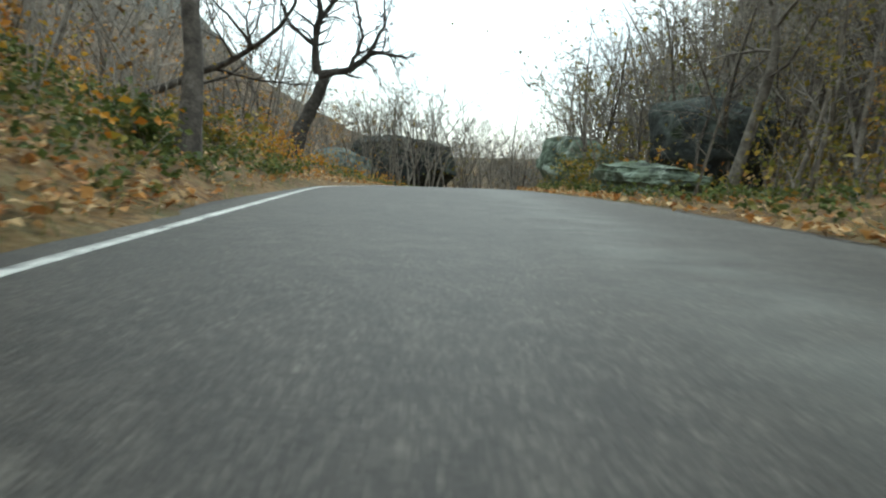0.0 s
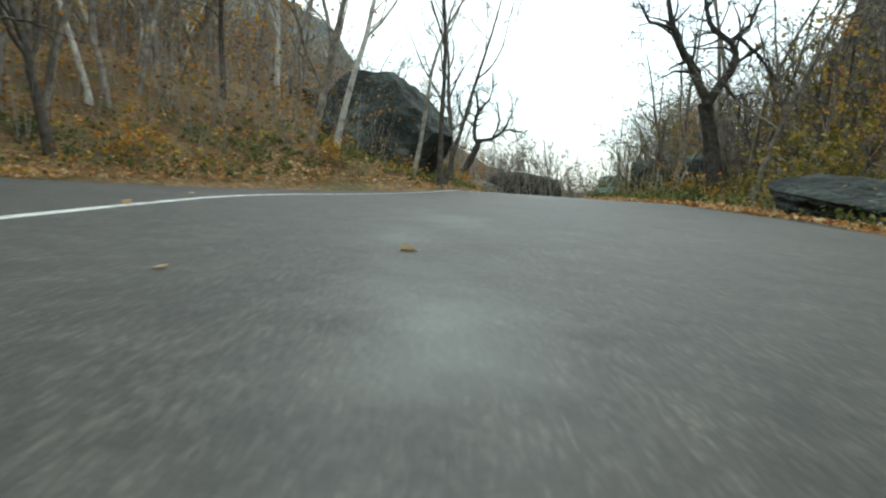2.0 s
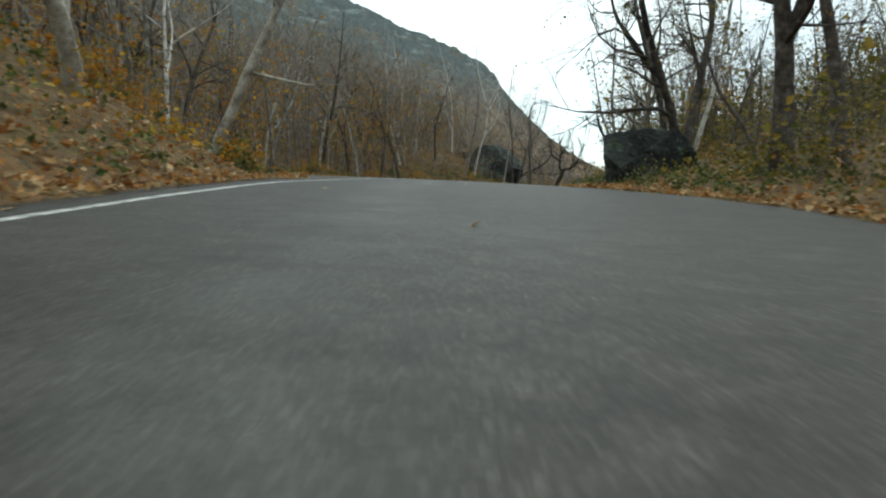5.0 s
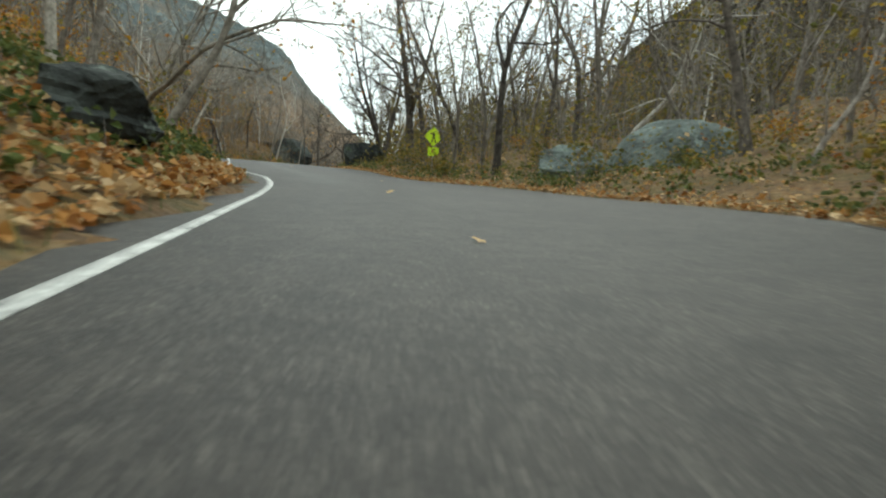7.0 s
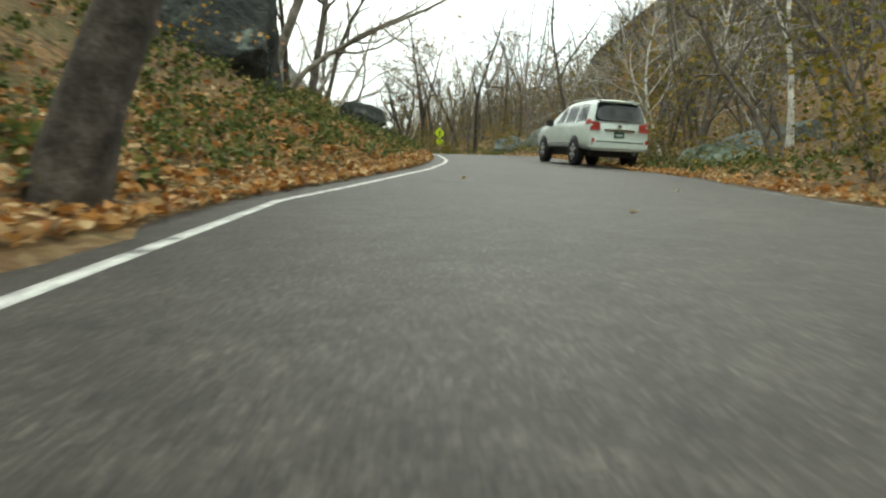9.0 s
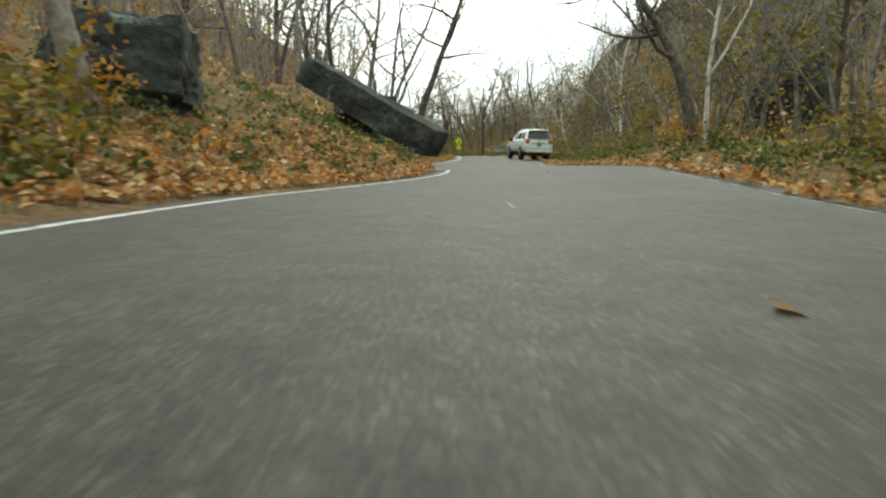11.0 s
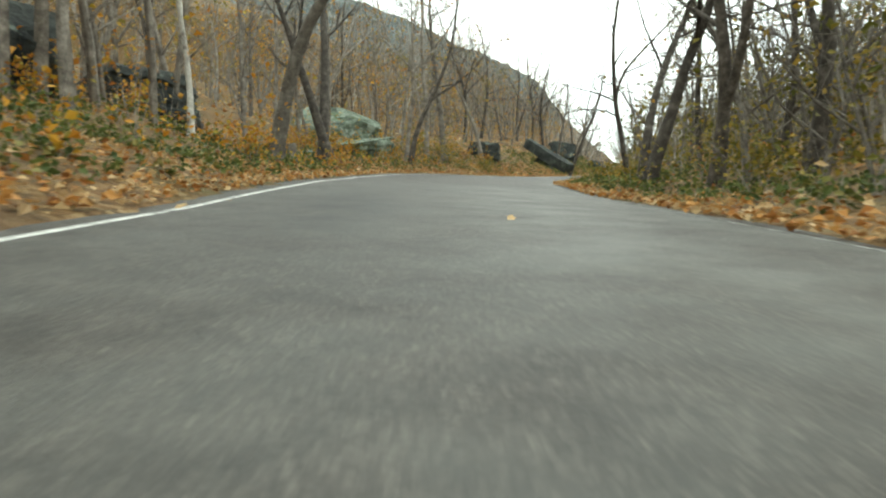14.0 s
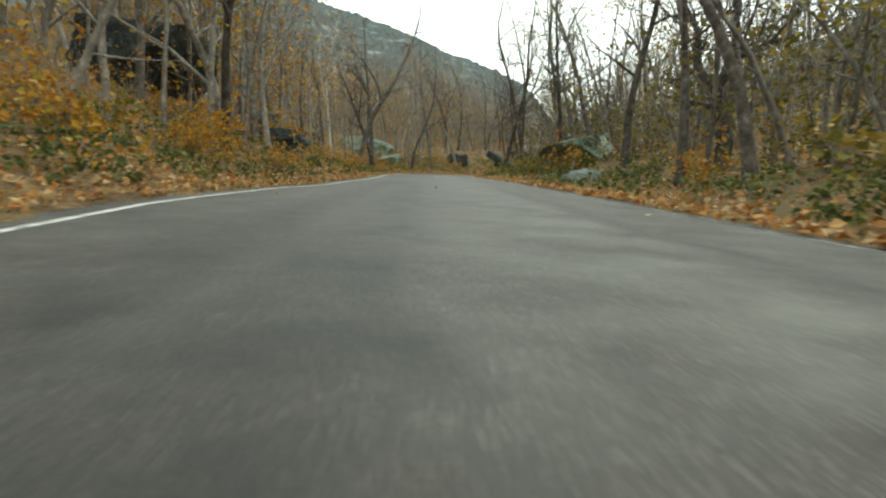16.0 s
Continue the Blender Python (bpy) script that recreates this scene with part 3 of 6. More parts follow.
class Leaves:
    """Collects single bent leaves into one mesh."""

    def __init__(self):
        self.v, self.f, self.n = [], [], 0

    def add(self, places, sizes, rng, flat=0.0, long=1.3):
        k = len(places)
        if not k:
            return
        u = rng.normal(0, 1, (k, 3))
        u[:, 2] *= 1 - flat
        u /= np.linalg.norm(u, axis=1)[:, None]
        w = rng.normal(0, 1, (k, 3))
        w[:, 2] *= 1 - flat
        w -= (w * u).sum(1)[:, None] * u
        w /= np.linalg.norm(w, axis=1)[:, None]
        nrm = np.cross(u, w)
        nrm *= np.sign(nrm[:, 2] + 1e-9)[:, None]
        s = np.asarray(sizes)[:, None]
        p = np.asarray(places)
        curl = rng.uniform(0.05, 0.35, (k, 1))
        vs = np.stack([p - u * s * long * 0.5, p + w * s * 0.45 + nrm * s * curl, p + u * s * long * 0.5, p - w * s * 0.45 + nrm * s * curl], 1)
        self.v.append(vs.reshape(-1, 3))
        self.f.append((self.n + np.arange(4 * k)).reshape(k, 4))
        self.n += 4 * k

    def mesh(self, name):
        return mesh(name, np.concatenate(self.v), np.concatenate(self.f), False)


def limb(rng, start, way, length, radius, n, crook, lift, end=0.25):
    """A bent limb: its way drifts from side to side instead of jumping."""
    pts, d, drift = [np.asarray(start, float)], unit(way), rng.normal(0, crook, 3)
    for _ in range(n):
        drift = 0.55 * drift + rng.normal(0, crook * 0.85, 3)
        d = unit(d + drift + np.array([0, 0, lift]))
        pts.append(pts[-1] + d * length / n)
    return np.array(pts), radius * np.linspace(1, end, n + 1)


def sideways(rng, d, angle):
    r = rng.normal(0, 1, 3)
    r = unit(r - (r @ d) * d)
    return unit(d * math.cos(angle) + r * math.sin(angle))


def tree_meshes(seed, height, radius, limbs=9, first=0.35, crook=0.10, lean=(0, 0), reach=0.36, twigs=5, leaves=0, leaf="leaf_orange", branches=6, spread=0.95, leaf_size=0.09, bark="bark_dark", stems=1, droop=0.05, rise=0.10, fork=1):
    """Trunk that forks into leaders with limbs, and a crown of branches, twigs and leaves, as meshes."""
    rng = np.random.RandomState(seed)
    trunk, crown, tips = Wood(), Wood(), []
    for stem in range(stems):
        way = np.array([lean[0] + (rng.normal(0, 0.25) if stems > 1 else 0), lean[1] + (rng.normal(0, 0.25) if stems > 1 else 0), 1.0])
        h = height * (1 if stem == 0 else rng.uniform(0.6, 0.95))
        pts, rad = limb(rng, (rng.normal(0, radius) * (stems > 1), rng.normal(0, radius) * (stems > 1), -0.5), way, h + 0.5, radius, 12, crook, rise, 0.10)
        rad[0] *= 1.6
        rad[1] *= 1.12
        trunk.tube(pts, rad, 8)
        axes = [(pts, rad, first, limbs)]
        for _ in range(fork):
            f = int(12 * rng.uniform(max(0.22, first * 0.8), 0.58))
            lp, lr = limb(rng, pts[f], sideways(rng, unit(pts[f + 1] - pts[f]), rng.uniform(0.35, 0.65)), (h - f * h / 12) * rng.uniform(0.75, 0.95), rad[f] * rng.uniform(0.62, 0.8), 12, crook, rise * 1.2, 0.10)
            trunk.tube(lp, lr, 6)
            axes.append((lp, lr, 0.2, max(3, limbs // 2)))
        for ax, ar, low, many in axes:
            for c in range(many):
                q = (low + (0.97 - low) * (c + rng.uniform(0, 1)) / many) * 12
                i = min(int(q), 11)
                p, d = ax[i] + (ax[i + 1] - ax[i]) * (q - i), unit(ax[i + 1] - ax[i])
                ln = h * reach * (1.1 - 0.75 * q / 12) * rng.uniform(0.55, 1.2)
                r = min(ar[i] * rng.uniform(0.38, 0.6), radius * 0.5)
                lp, lr = limb(rng, p, sideways(rng, d, spread * rng.uniform(0.75, 1.3)), ln, r, 5, crook * 1.9, droop + 0.03, 0.16)
                trunk.tube(lp, lr, 4 if r > 0.03 else 3)
                for b in range(branches):
                    k = (0.22 + 0.78 * (b + rng.uniform(0, 1)) / branches) * 5
                    j = min(int(k), 4)
                    bp = lp[j] + (lp[j + 1] - lp[j]) * (k - j)
                    bl, br = limb(rng, bp, sideways(rng, unit(lp[j + 1] - lp[j]), rng.uniform(0.4, 0.85)), ln * rng.uniform(0.28, 0.5) * (1.15 - 0.5 * k / 5), max(lr[j] * 0.5, 0.006), 2, crook * 2.0, 0.07, 0.3)
                    crown.tube(bl, br, 3)
                    for _ in range(round(twigs * 1.5)):
                        g = rng.uniform(0.2, 2.0)
                        a = min(int(g), 1)
                        t0 = bl[a] + (bl[a + 1] - bl[a]) * (g - a)
                        t1 = t0 + unit(sideways(rng, unit(bl[a + 1] - bl[a]), rng.uniform(0.4, 1.0)) + np.array([0, 0, 0.06])) * ln * rng.uniform(0.10, 0.26)
                        crown.cone(t0, t1, max(br[a] * 0.6, 0.006))
                        tips += [t1, (t0 + t1) / 2]
    out = [trunk.mesh("trunk"), crown.mesh("crown")]
    foliage = None
    if leaves:
        t = np.array(tips)
        pick = t[rng.randint(0, len(t), leaves)] + rng.normal(0, 0.12, (leaves, 3))
        lv = Leaves()
        lv.add(pick, rng.uniform(0.6, 1.3, leaves) * leaf_size, rng, flat=0.4)
        foliage = lv.mesh("foliage")
        foliage.materials.append(MATS[leaf])
    for m in out:
        m.materials.append(MATS[bark])
    return out + [foliage]


def limbed_meshes(seed, limbs, bark="bark_black", twigs=5, leaves=0, leaf="leaf_olive"):
    """A gnarled tree grown from its main limbs: (first radius, last radius, bends across and up)."""
    rng = np.random.RandomState(seed)
    trunk, crown, tips = Wood(), Wood(), []
    for r0, r1, bends in limbs:
        b = np.array(bends, float)
        d = np.concatenate([[0], np.cumsum(np.linalg.norm(np.diff(b, axis=0), axis=1))])
        q = np.linspace(0, d[-1], 13)
        p = np.stack([np.interp(q, d, b[:, 0]), np.linspace(0, rng.normal(0, 0.12) * d[-1], 13), np.interp(q, d, b[:, 1])], 1)
        p[1:-1] = 0.25 * p[:-2] + 0.5 * p[1:-1] + 0.25 * p[2:] + rng.normal(0, 0.02, (11, 3))
        rad = np.linspace(r0, r1, 13) * rng.uniform(0.9, 1.12, 13)
        trunk.tube(p, rad, 9)
        if r0 > 0.2:
            continue
        for _ in range(int(4 * d[-1]) + 3):
            i = rng.randint(3, 13)
            way = sideways(rng, unit(p[i] - p[i - 1]), rng.uniform(0.4, 1.1))
            bl, br = limb(rng, p[i], way, rng.uniform(0.5, 1.5), rad[i] * 0.45, 4, 0.28, 0.06, 0.3)
            trunk.tube(bl, br, 4)
            for _ in range(twigs):
                g = rng.randint(1, 5)
                tl, tr = limb(rng, bl[g], sideways(rng, unit(bl[g] - bl[g - 1]), rng.uniform(0.4, 1.0)), rng.uniform(0.3, 0.8), 0.011, 2, 0.25, 0.05, 0.5)
                crown.tube(tl, tr, 3)
                tips += [tl[1], tl[2]]
                for _ in range(3):
                    e = tl[1 + rng.randint(0, 2)]
                    crown.cone(e, e + unit(rng.normal(0, 1, 3) + unit(tl[2] - tl[0])) * rng.uniform(0.15, 0.4), 0.006)
    out = [trunk.mesh("trunk"), crown.mesh("crown")]
    for m in out:
        m.materials.append(MATS[bark])
    foliage = None
    if leaves:
        lv = Leaves()
        t = np.array(tips)
        lv.add(t[rng.randint(0, len(t), leaves)] + rng.normal(0, 0.08, (leaves, 3)), rng.uniform(0.05, 0.1, leaves), rng, 0.4)
        foliage = lv.mesh("foliage")
        foliage.materials.append(MATS[leaf])
    return out + [foliage]


def tree(kind, label, meshes, m=Matrix(), group="", category="tree"):
    """A tree: an empty at its foot with trunk, crown and foliage under it."""
    root = tagged(new(kind), label, category, group)
    for part_name, me in zip(("trunk", "crown", "foliage"), meshes):
        if me:
            under(new(part_name, me), root)
    root.matrix_basis = m
    return root


def boulder_mesh(seed, dims, cuts=9, rough=0.10, strata=0.0, tight=0.72, detail=4, name="boulder", square=0.45, planes=()):
    """A broken block: a ball flattened by planes, with ledges and relief. planes: further cuts, as a normal and a distance."""
    rng = np.random.RandomState(seed)
    bm = bmesh.new()
    bmesh.ops.create_icosphere(bm, subdivisions=detail, radius=1.0)
    v = np.array([q.co for q in bm.verts])
    v = v / np.abs(v).max(axis=1)[:, None] ** square
    for _ in range(cuts):
        n = unit(rng.normal(0, 1, 3) * (1, 1, 0.8))
        d = rng.uniform(tight, tight + 0.22)
        over = v @ n - d
        v -= np.where(over > 0, over, 0)[:, None] * n * 0.96
    for n, d in planes:
        n = unit(n)
        over = v @ n - d
        v -= np.where(over > 0, over, 0)[:, None] * n * 0.97
    if strata:
        lay = np.floor(v[:, 2] / strata + 0.35 * v[:, 0])
        r = np.random.RandomState(seed + 5).uniform(0.86, 1.05, 200)
        v[:, :2] *= r[(lay + 60).astype(int) % 200][:, None]
    v = v * (np.asarray(dims) / 2)
    size = float(np.mean(dims))
    off = Vector((seed * 3.1, seed * 1.7, 0))
    for i, q in enumerate(bm.verts):
        p = Vector(v[i])
        k = noise.fractal(p * (2.2 / size) + off, 0.9, 2.1, 5) * rough * size * 0.5
        k += (abs(noise.noise(p * (5.5 / size) + off)) - 0.25) * rough * size * 0.34
        k -= max(0.0, 0.10 - abs(noise.noise(p * (3.1 / size) + off * 2))) * rough * size * 2.2
        q.co = p + p.normalized() * k
    me = bpy.data.meshes.new(name)
    bm.to_mesh(me)
    bm.free()
    me.polygons.foreach_set("use_smooth", [False] * len(me.polygons))
    return me


def boulder(label, place, dims, turn, seed, look_like, name="boulder", **kw):
    if len(place) == 2:
        place = (*place, gz(*place) + 0.2 * dims[2])
    kw.setdefault("detail", 5 if max(dims) > 2.4 else 4)
    me = boulder_mesh(seed, dims, name=name, **kw)
    me.materials.append(MATS[look_like])
    ob = new(name, me)
    ob.matrix_basis = pose(*place, *turn)
    return tagged(ob, label, "boulder")


def gz(x, y):
    return float(surface(x, y)[0])

# ---------------------------------------------------------------- far mountain
RIDGE = ((4, 8, 12.7, 15, 17, 19.3, 20.2, 21.2, 22.5, 25, 28, 30, 34, 42, 60, 90, 120), (0.5, 1.5, 3.9, 5.4, 7.1, 9.6, 11.0, 11.8, 12.5, 13.6, 14.6, 15.6, 17.0, 19.0, 21.0, 19.0, 14.0))


def mountain():
    """The valley's wooded flank: a far ridge of known bearing and rise, with canopy lumps, ravines and ledges."""
    a, q = np.meshgrid(np.arange(4, 100, 0.26), np.concatenate([np.linspace(0, 0.9, 62), np.linspace(0.905, 1.12, 24)]), indexing="ij")
    rise = np.interp(a, *RIDGE)
    rad = 420 + 1080 * q
    r = np.random.RandomState(4)
    peak = 1500 * np.tan(np.radians(rise))
    h = peak * np.interp(q, [0, 0.2, 0.5, 0.8, 1.0, 1.15], [0.02, 0.11, 0.36, 0.74, 1.0, 0.9])
    bulk = np.clip(h / 60, 0, 1)
    h += bulk * (9 * lumps(a * 14, rad, 260, 21) + 4 * lumps(a * 26, rad, 60, 22)) * np.where(q > 0.93, 0.25, 1.0)
    h += bulk * 7 * r.uniform(0, 1, h.shape) ** 1.6
    # ledges of bare rock high on the flank
    step = 26.0
    k = np.clip((h - 130) / 60, 0, 1) * np.clip((0.98 - q) / 0.1, 0, 1) * np.clip(0.5 + lumps(a * 18, rad, 330, 25), 0, 1)
    t = (h + 8 * lumps(a * 20, rad, 200, 26)) / step
    h += k * 9 * (np.clip((t - np.floor(t)) * 3 - 1, 0, 1) - (t - np.floor(t)))
    n, m = a.shape
    i = np.arange(n * m).reshape(n, m)
    f = np.stack([i[:-1, :-1], i[:-1, 1:], i[1:, 1:], i[1:, :-1]], -1).reshape(-1, 4)
    x, y = 20 - rad * np.sin(np.radians(a)), -70 + rad * np.cos(np.radians(a))
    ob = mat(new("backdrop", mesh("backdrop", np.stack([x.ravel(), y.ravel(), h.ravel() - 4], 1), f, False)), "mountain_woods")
    return tagged(ob, "steep wooded mountain in late autumn colours", "mountain", kind="structure")


mountain()


def cliff():
    """The wooded crag across the road from the mountain: it rises steeply from the pass."""
    u, v = np.meshgrid(np.linspace(20, 260, 90), np.linspace(70, 330, 90), indexing="ij")
    h = np.interp(u * 106 / (v + 6) + 1.2 * lumps(u, v, 60, 31), [30, 35, 38, 41, 48, 64, 110, 260], [0, 5, 13, 28, 42, 56, 85, 100])
    h *= np.clip((v - 70) / 30, 0, 1)
    h += (h > 1) * (2.5 * lumps(u, v, 26, 32) + np.random.RandomState(8).uniform(0, 3.5, h.shape))
    n, m = u.shape
    i = np.arange(n * m).reshape(n, m)
    f = np.stack([i[:-1, :-1], i[1:, :-1], i[1:, 1:], i[:-1, 1:]], -1).reshape(-1, 4)
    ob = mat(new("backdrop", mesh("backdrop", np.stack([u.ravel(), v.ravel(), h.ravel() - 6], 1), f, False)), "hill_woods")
    tagged(ob, "steep wooded crag above the pass", "mountain", kind="structure")
    r = np.random.RandomState(12)
    pick = r.choice(np.flatnonzero((h.ravel() > 4) & ((u * 106 / (v + 6)).ravel() < 62) & (v.ravel() < 210)), 480, replace=False)
    return np.stack([u.ravel(), v.ravel(), h.ravel() - 6], 1)[pick]


CRAG = cliff()

# ---------------------------------------------------------------- boulders
boulder("huge dark boulder with lichen leaning over the verge", (-4.45, 1.7, 1.2), (5.0, 3.9, 5.0), (0, 0, 6), 3, "rock_dark", rough=0.10, cuts=8, detail=5, tight=0.86, square=0.85, planes=(((0.72, -0.1, 0.69), 0.74), ((0.8, -0.15, -0.58), 0.62), ((0.35, -0.93, 0.15), 0.80), ((-0.3, -0.75, 0.6), 0.80)))
boulder("dark lichen-streaked rock mass in the trees", (-9.2, 5.6, 1.2), (5.2, 4.6, 4.4), (0, 6, 30), 50, "rock_dark", rough=0.12, cuts=11, detail=5, tight=0.74, square=0.8)
boulder("broad dark rock beside the top of the pass", (-3.2, 54.5, -1.2), (8.4, 6, 5.0), (0, 0, 12), 5, "rock_dark", cuts=12)
boulder("low lichen-covered rock ledge under bare trees", (-6.8, 44, -0.9), (4.5, 3.5, 2.0), (0, 0, 30), 6, "rock_grey")
boulder("pale mossy boulder among leaves at the verge", (5.6, 28.2, -0.6), (3.4, 3.0, 2.6), (0, 14, 20), 7, "rock_moss")
boulder("black hollow boulder under overhanging branches", (7.4, 19.2, 0.2), (3.4, 3.0, 2.9), (10, 0, 30), 8, "rock_dark")
boulder("large grey-green boulder in the woods", (10.4, 26.5, 1.2), (4.8, 4.2, 3.6), (0, 0, 50), 9, "rock_moss")
boulder("dark wet boulder at the edge of the woods", (8.2, 9.2, 0.3), (2.4, 2.6, 2.4), (0, 8, 0), 12, "rock_dark")
boulder("low mossy rock ledge in fallen leaves", (4.6, 15.2, -0.55), (2.2, 3.4, 0.9), (0, 0, 20), 13, "rock_moss", strata=0.25)
boulder("flat tilted slab of layered dark stone", (7.5, -9.8, -0.35), (1.8, 4.2, 1.0), (6, -14, 16), 14, "rock_dark", strata=0.22, cuts=14)
boulder("flat grey kerb stone at the lay-by", (-8.4, -7.2, -0.32), (2.4, 0.9, 0.5), (0, 0, 65), 15, "rock_grey", detail=3)
boulder("flat grey stone beside the lay-by", (-9.0, -11.0, -0.35), (1.6, 0.8, 0.5), (0, 0, 80), 16, "rock_grey", detail=3)
boulder("flat pale stone on the gravel verge", (-3.2, -27.6, -0.75), (0.9, 0.6, 0.4), (0, 0, 40), 17, "rock_grey", detail=3)
boulder("flat dark stone on the gravel verge", (-3.9, -25.2, -0.7), (0.9, 0.5, 0.36), (0, 0, 10), 18, "rock_dark", detail=3)
boulder("grey broken stone among orange bushes", (-6.4, -24.6), (1.0, 0.8, 0.6), (0, 10, 20), 19, "rock_dark", detail=3)
boulder("dark flat-topped rock under roadside trees", (14.4, -35.8, -0.6), (3.0, 2.4, 2.0), (0, 0, 20), 20, "rock_dark", cuts=10, square=0.8, tight=0.8)
boulder("big rounded grey-green boulder on the leafy verge", (30.8, -60.4, -2.35), (4.6, 4.2, 3.7), (0, -4, 20), 21, "rock_grey", cuts=3, tight=0.92, rough=0.05, square=0.08)
boulder("dark broken rock beside a rounded boulder", (27.4, -59.0, -2.2), (2.7, 2.8, 2.0), (0, 8, 0), 22, "rock_grey", cuts=10)
boulder("low black rock in the leaves", (31.8, -64.6, -2.6), (2.4, 1.5, 1.1), (0, 0, 30), 23, "rock_dark")
boulder("mossy rock poking out of the leafy bank", (22.1, -77.0), (1.1, 1.6, 0.8), (0, 10, 10), 24, "rock_dark", strata=0.3, cuts=13)
boulder("layered dark rock on top of the bank", (22.8, -84.5, -2.9), (1.7, 2.4, 1.3), (0, 12, 0), 25, "rock_dark", strata=0.25)
boulder("tall dark rock face on the bank", (21.5, -94.7, -2.9), (3.8, 4.4, 3.9), (0, 6, 12), 26, "rock_dark", cuts=8, square=0.9, tight=0.8, rough=0.09)
boulder("mossy dark green rock at the verge", (34.7, -87.3, -4.65), (2.8, 2.6, 1.6), (0, 6, 25), 27, "rock_moss", cuts=9, square=0.7, tight=0.76)
boulder("slanting grey-green slab above the verge", (36.4, -84.6, -3.9), (3.4, 3.6, 2.3), (0, 0, 12), 51, "rock_grey", cuts=8, square=0.9, tight=0.84, rough=0.06, planes=(((-0.55, -0.1, 0.83), 0.42), ((0.1, -1.0, 0.1), 0.72)))
boulder("dark boulder capped with moss and leaves", (25.3, -123.3, -5.1), (2.5, 2.0, 2.1), (0, 6, 15), 28, "rock_dark", cuts=7, tight=0.8, square=0.95, strata=0.5, rough=0.11)
boulder("long dark stone slab leaning out of the bank", (26.9, -113.6, -4.2), (4.7, 1.5, 0.85), (0, 30, -16), 29, "rock_dark", cuts=3, tight=0.93, rough=0.045, square=0.95)
boulder("dark mossy rock under a leaning slab", (26.1, -113.1, -5.1), (1.8, 1.6, 1.5), (0, 10, -18), 42, "rock_dark", cuts=9, square=0.7)
boulder("layered pale green outcrop beside the road", (27.2, -142.2, -6.85), (3.0, 6.8, 2.4), (3, 4, 10), 30, "rock_moss", strata=0.2, cuts=9, tight=0.84, rough=0.10, square=0.9, planes=(((-0.1, -0.28, 0.95), 0.66), ((0.15, 1.0, -0.1), 0.86)))
boulder("light grey-green upper block of an outcrop", (22.9, -137.3, -5.0), (5.6, 4.6, 3.5), (0, 0, 45), 31, "rock_moss", cuts=6, tight=0.86, square=0.9, rough=0.07, planes=(((-0.36, -0.45, 0.82), 0.60), ((0.42, -0.3, 0.85), 0.66), ((1.0, -0.2, 0.1), 0.84)))
boulder("low layered rock shelf at the verge", (29.5, -147.6, -7.45), (1.6, 2.6, 0.9), (4, 8, 14), 32, "rock_moss", strata=0.3)
boulder("dark mossy ledge back in the woods", (28.6, -155.2, -6.5), (3.8, 4.2, 2.2), (0, 0, 30), 33, "rock_dark", strata=0.3)
boulder("dark overhanging rock between grey trunks", (30.2, -160.2, -6.2), (3.2, 4.0, 3.0), (0, 0, 40), 34, "rock_dark")
boulder("dark broken rocks under yellow leaves", (41.0, -171.6, -8.7), (3.2, 3.4, 1.5), (0, 0, 20), 35, "rock_dark", strata=0.3)
boulder("black overhanging rock on the slope", (37.9, -174.8, -6.3), (4.4, 4.0, 3.8), (0, 8, 30), 36, "rock_dark", cuts=9, square=0.8, planes=(((0.5, -0.6, -0.62), 0.5),))
boulder("mossy flat-topped boulder above green plants", (51.9, -167.6, -9.25), (2.9, 2.6, 1.8), (0, -8, 10), 37, "rock_moss", cuts=8, square=0.7, tight=0.8, planes=(((-0.45, -0.7, -0.55), 0.42), ((-0.1, -0.15, 1.0), 0.72)))
boulder("pale flat stone at the roadside", (53.9, -173.3, -10.35), (1.4, 1.1, 0.5), (0, 0, 20), 38, "rock_grey", detail=3)
boulder("mossy flat stone at the roadside", (55.1, -173.0, -10.4), (1.4, 0.9, 0.5), (0, 0, 70), 39, "rock_dark", detail=3)
boulder("mossy boulder at the foot of a dark tree", (36.3, -108.6, -5.75), (2.2, 2.2, 1.5), (0, 0, 20), 40, "rock_moss", cuts=7, square=0.7)
# black block added to give the darkness of a hollow behind the trees
boulder("black cliff block deep in the woods", (40.6, -106.8), (3.2, 3.4, 3.8), (0, 0, 35), 41, "rock_dark")

# ---------------------------------------------------------------- trees that stand out
HERO = []


def hero(kind, label, x, y, turn=0, **kw):
    HERO.append((x, y))
    return tree(kind, label, tree_meshes(**kw), pose(x, y, gz(x, y), 0, 0, turn))


HERO.append((-6.2, 27.8))
tree("oak_tree", "crooked bare oak leaning over the road", limbed_meshes(101, [
    (0.36, 0.24, ((0, -0.4), (0.3, 1.2), (0.9, 2.6), (1.2, 3.6))),
    (0.17, 0.05, ((1.15, 3.5), (1.0, 4.8), (1.3, 6.0), (0.8, 7.6))),
    (0.18, 0.05, ((1.15, 3.5), (2.4, 3.7), (3.3, 4.5), (4.6, 4.3))),
    (0.10, 0.03, ((2.4, 3.7), (2.9, 5.0), (2.6, 6.4))),
    (0.10, 0.03, ((1.2, 5.6), (2.1, 6.6), (2.4, 8.0))),
    (0.09, 0.03, ((1.0, 4.6), (0.0, 5.4), (-0.4, 6.8))),
    (0.08, 0.03, ((3.2, 4.4), (3.8, 5.5), (3.7, 6.8)))], twigs=7), pose(-6.2, 27.8, gz(-6.2, 27.8)))
HERO.append((7.0, 0.3))
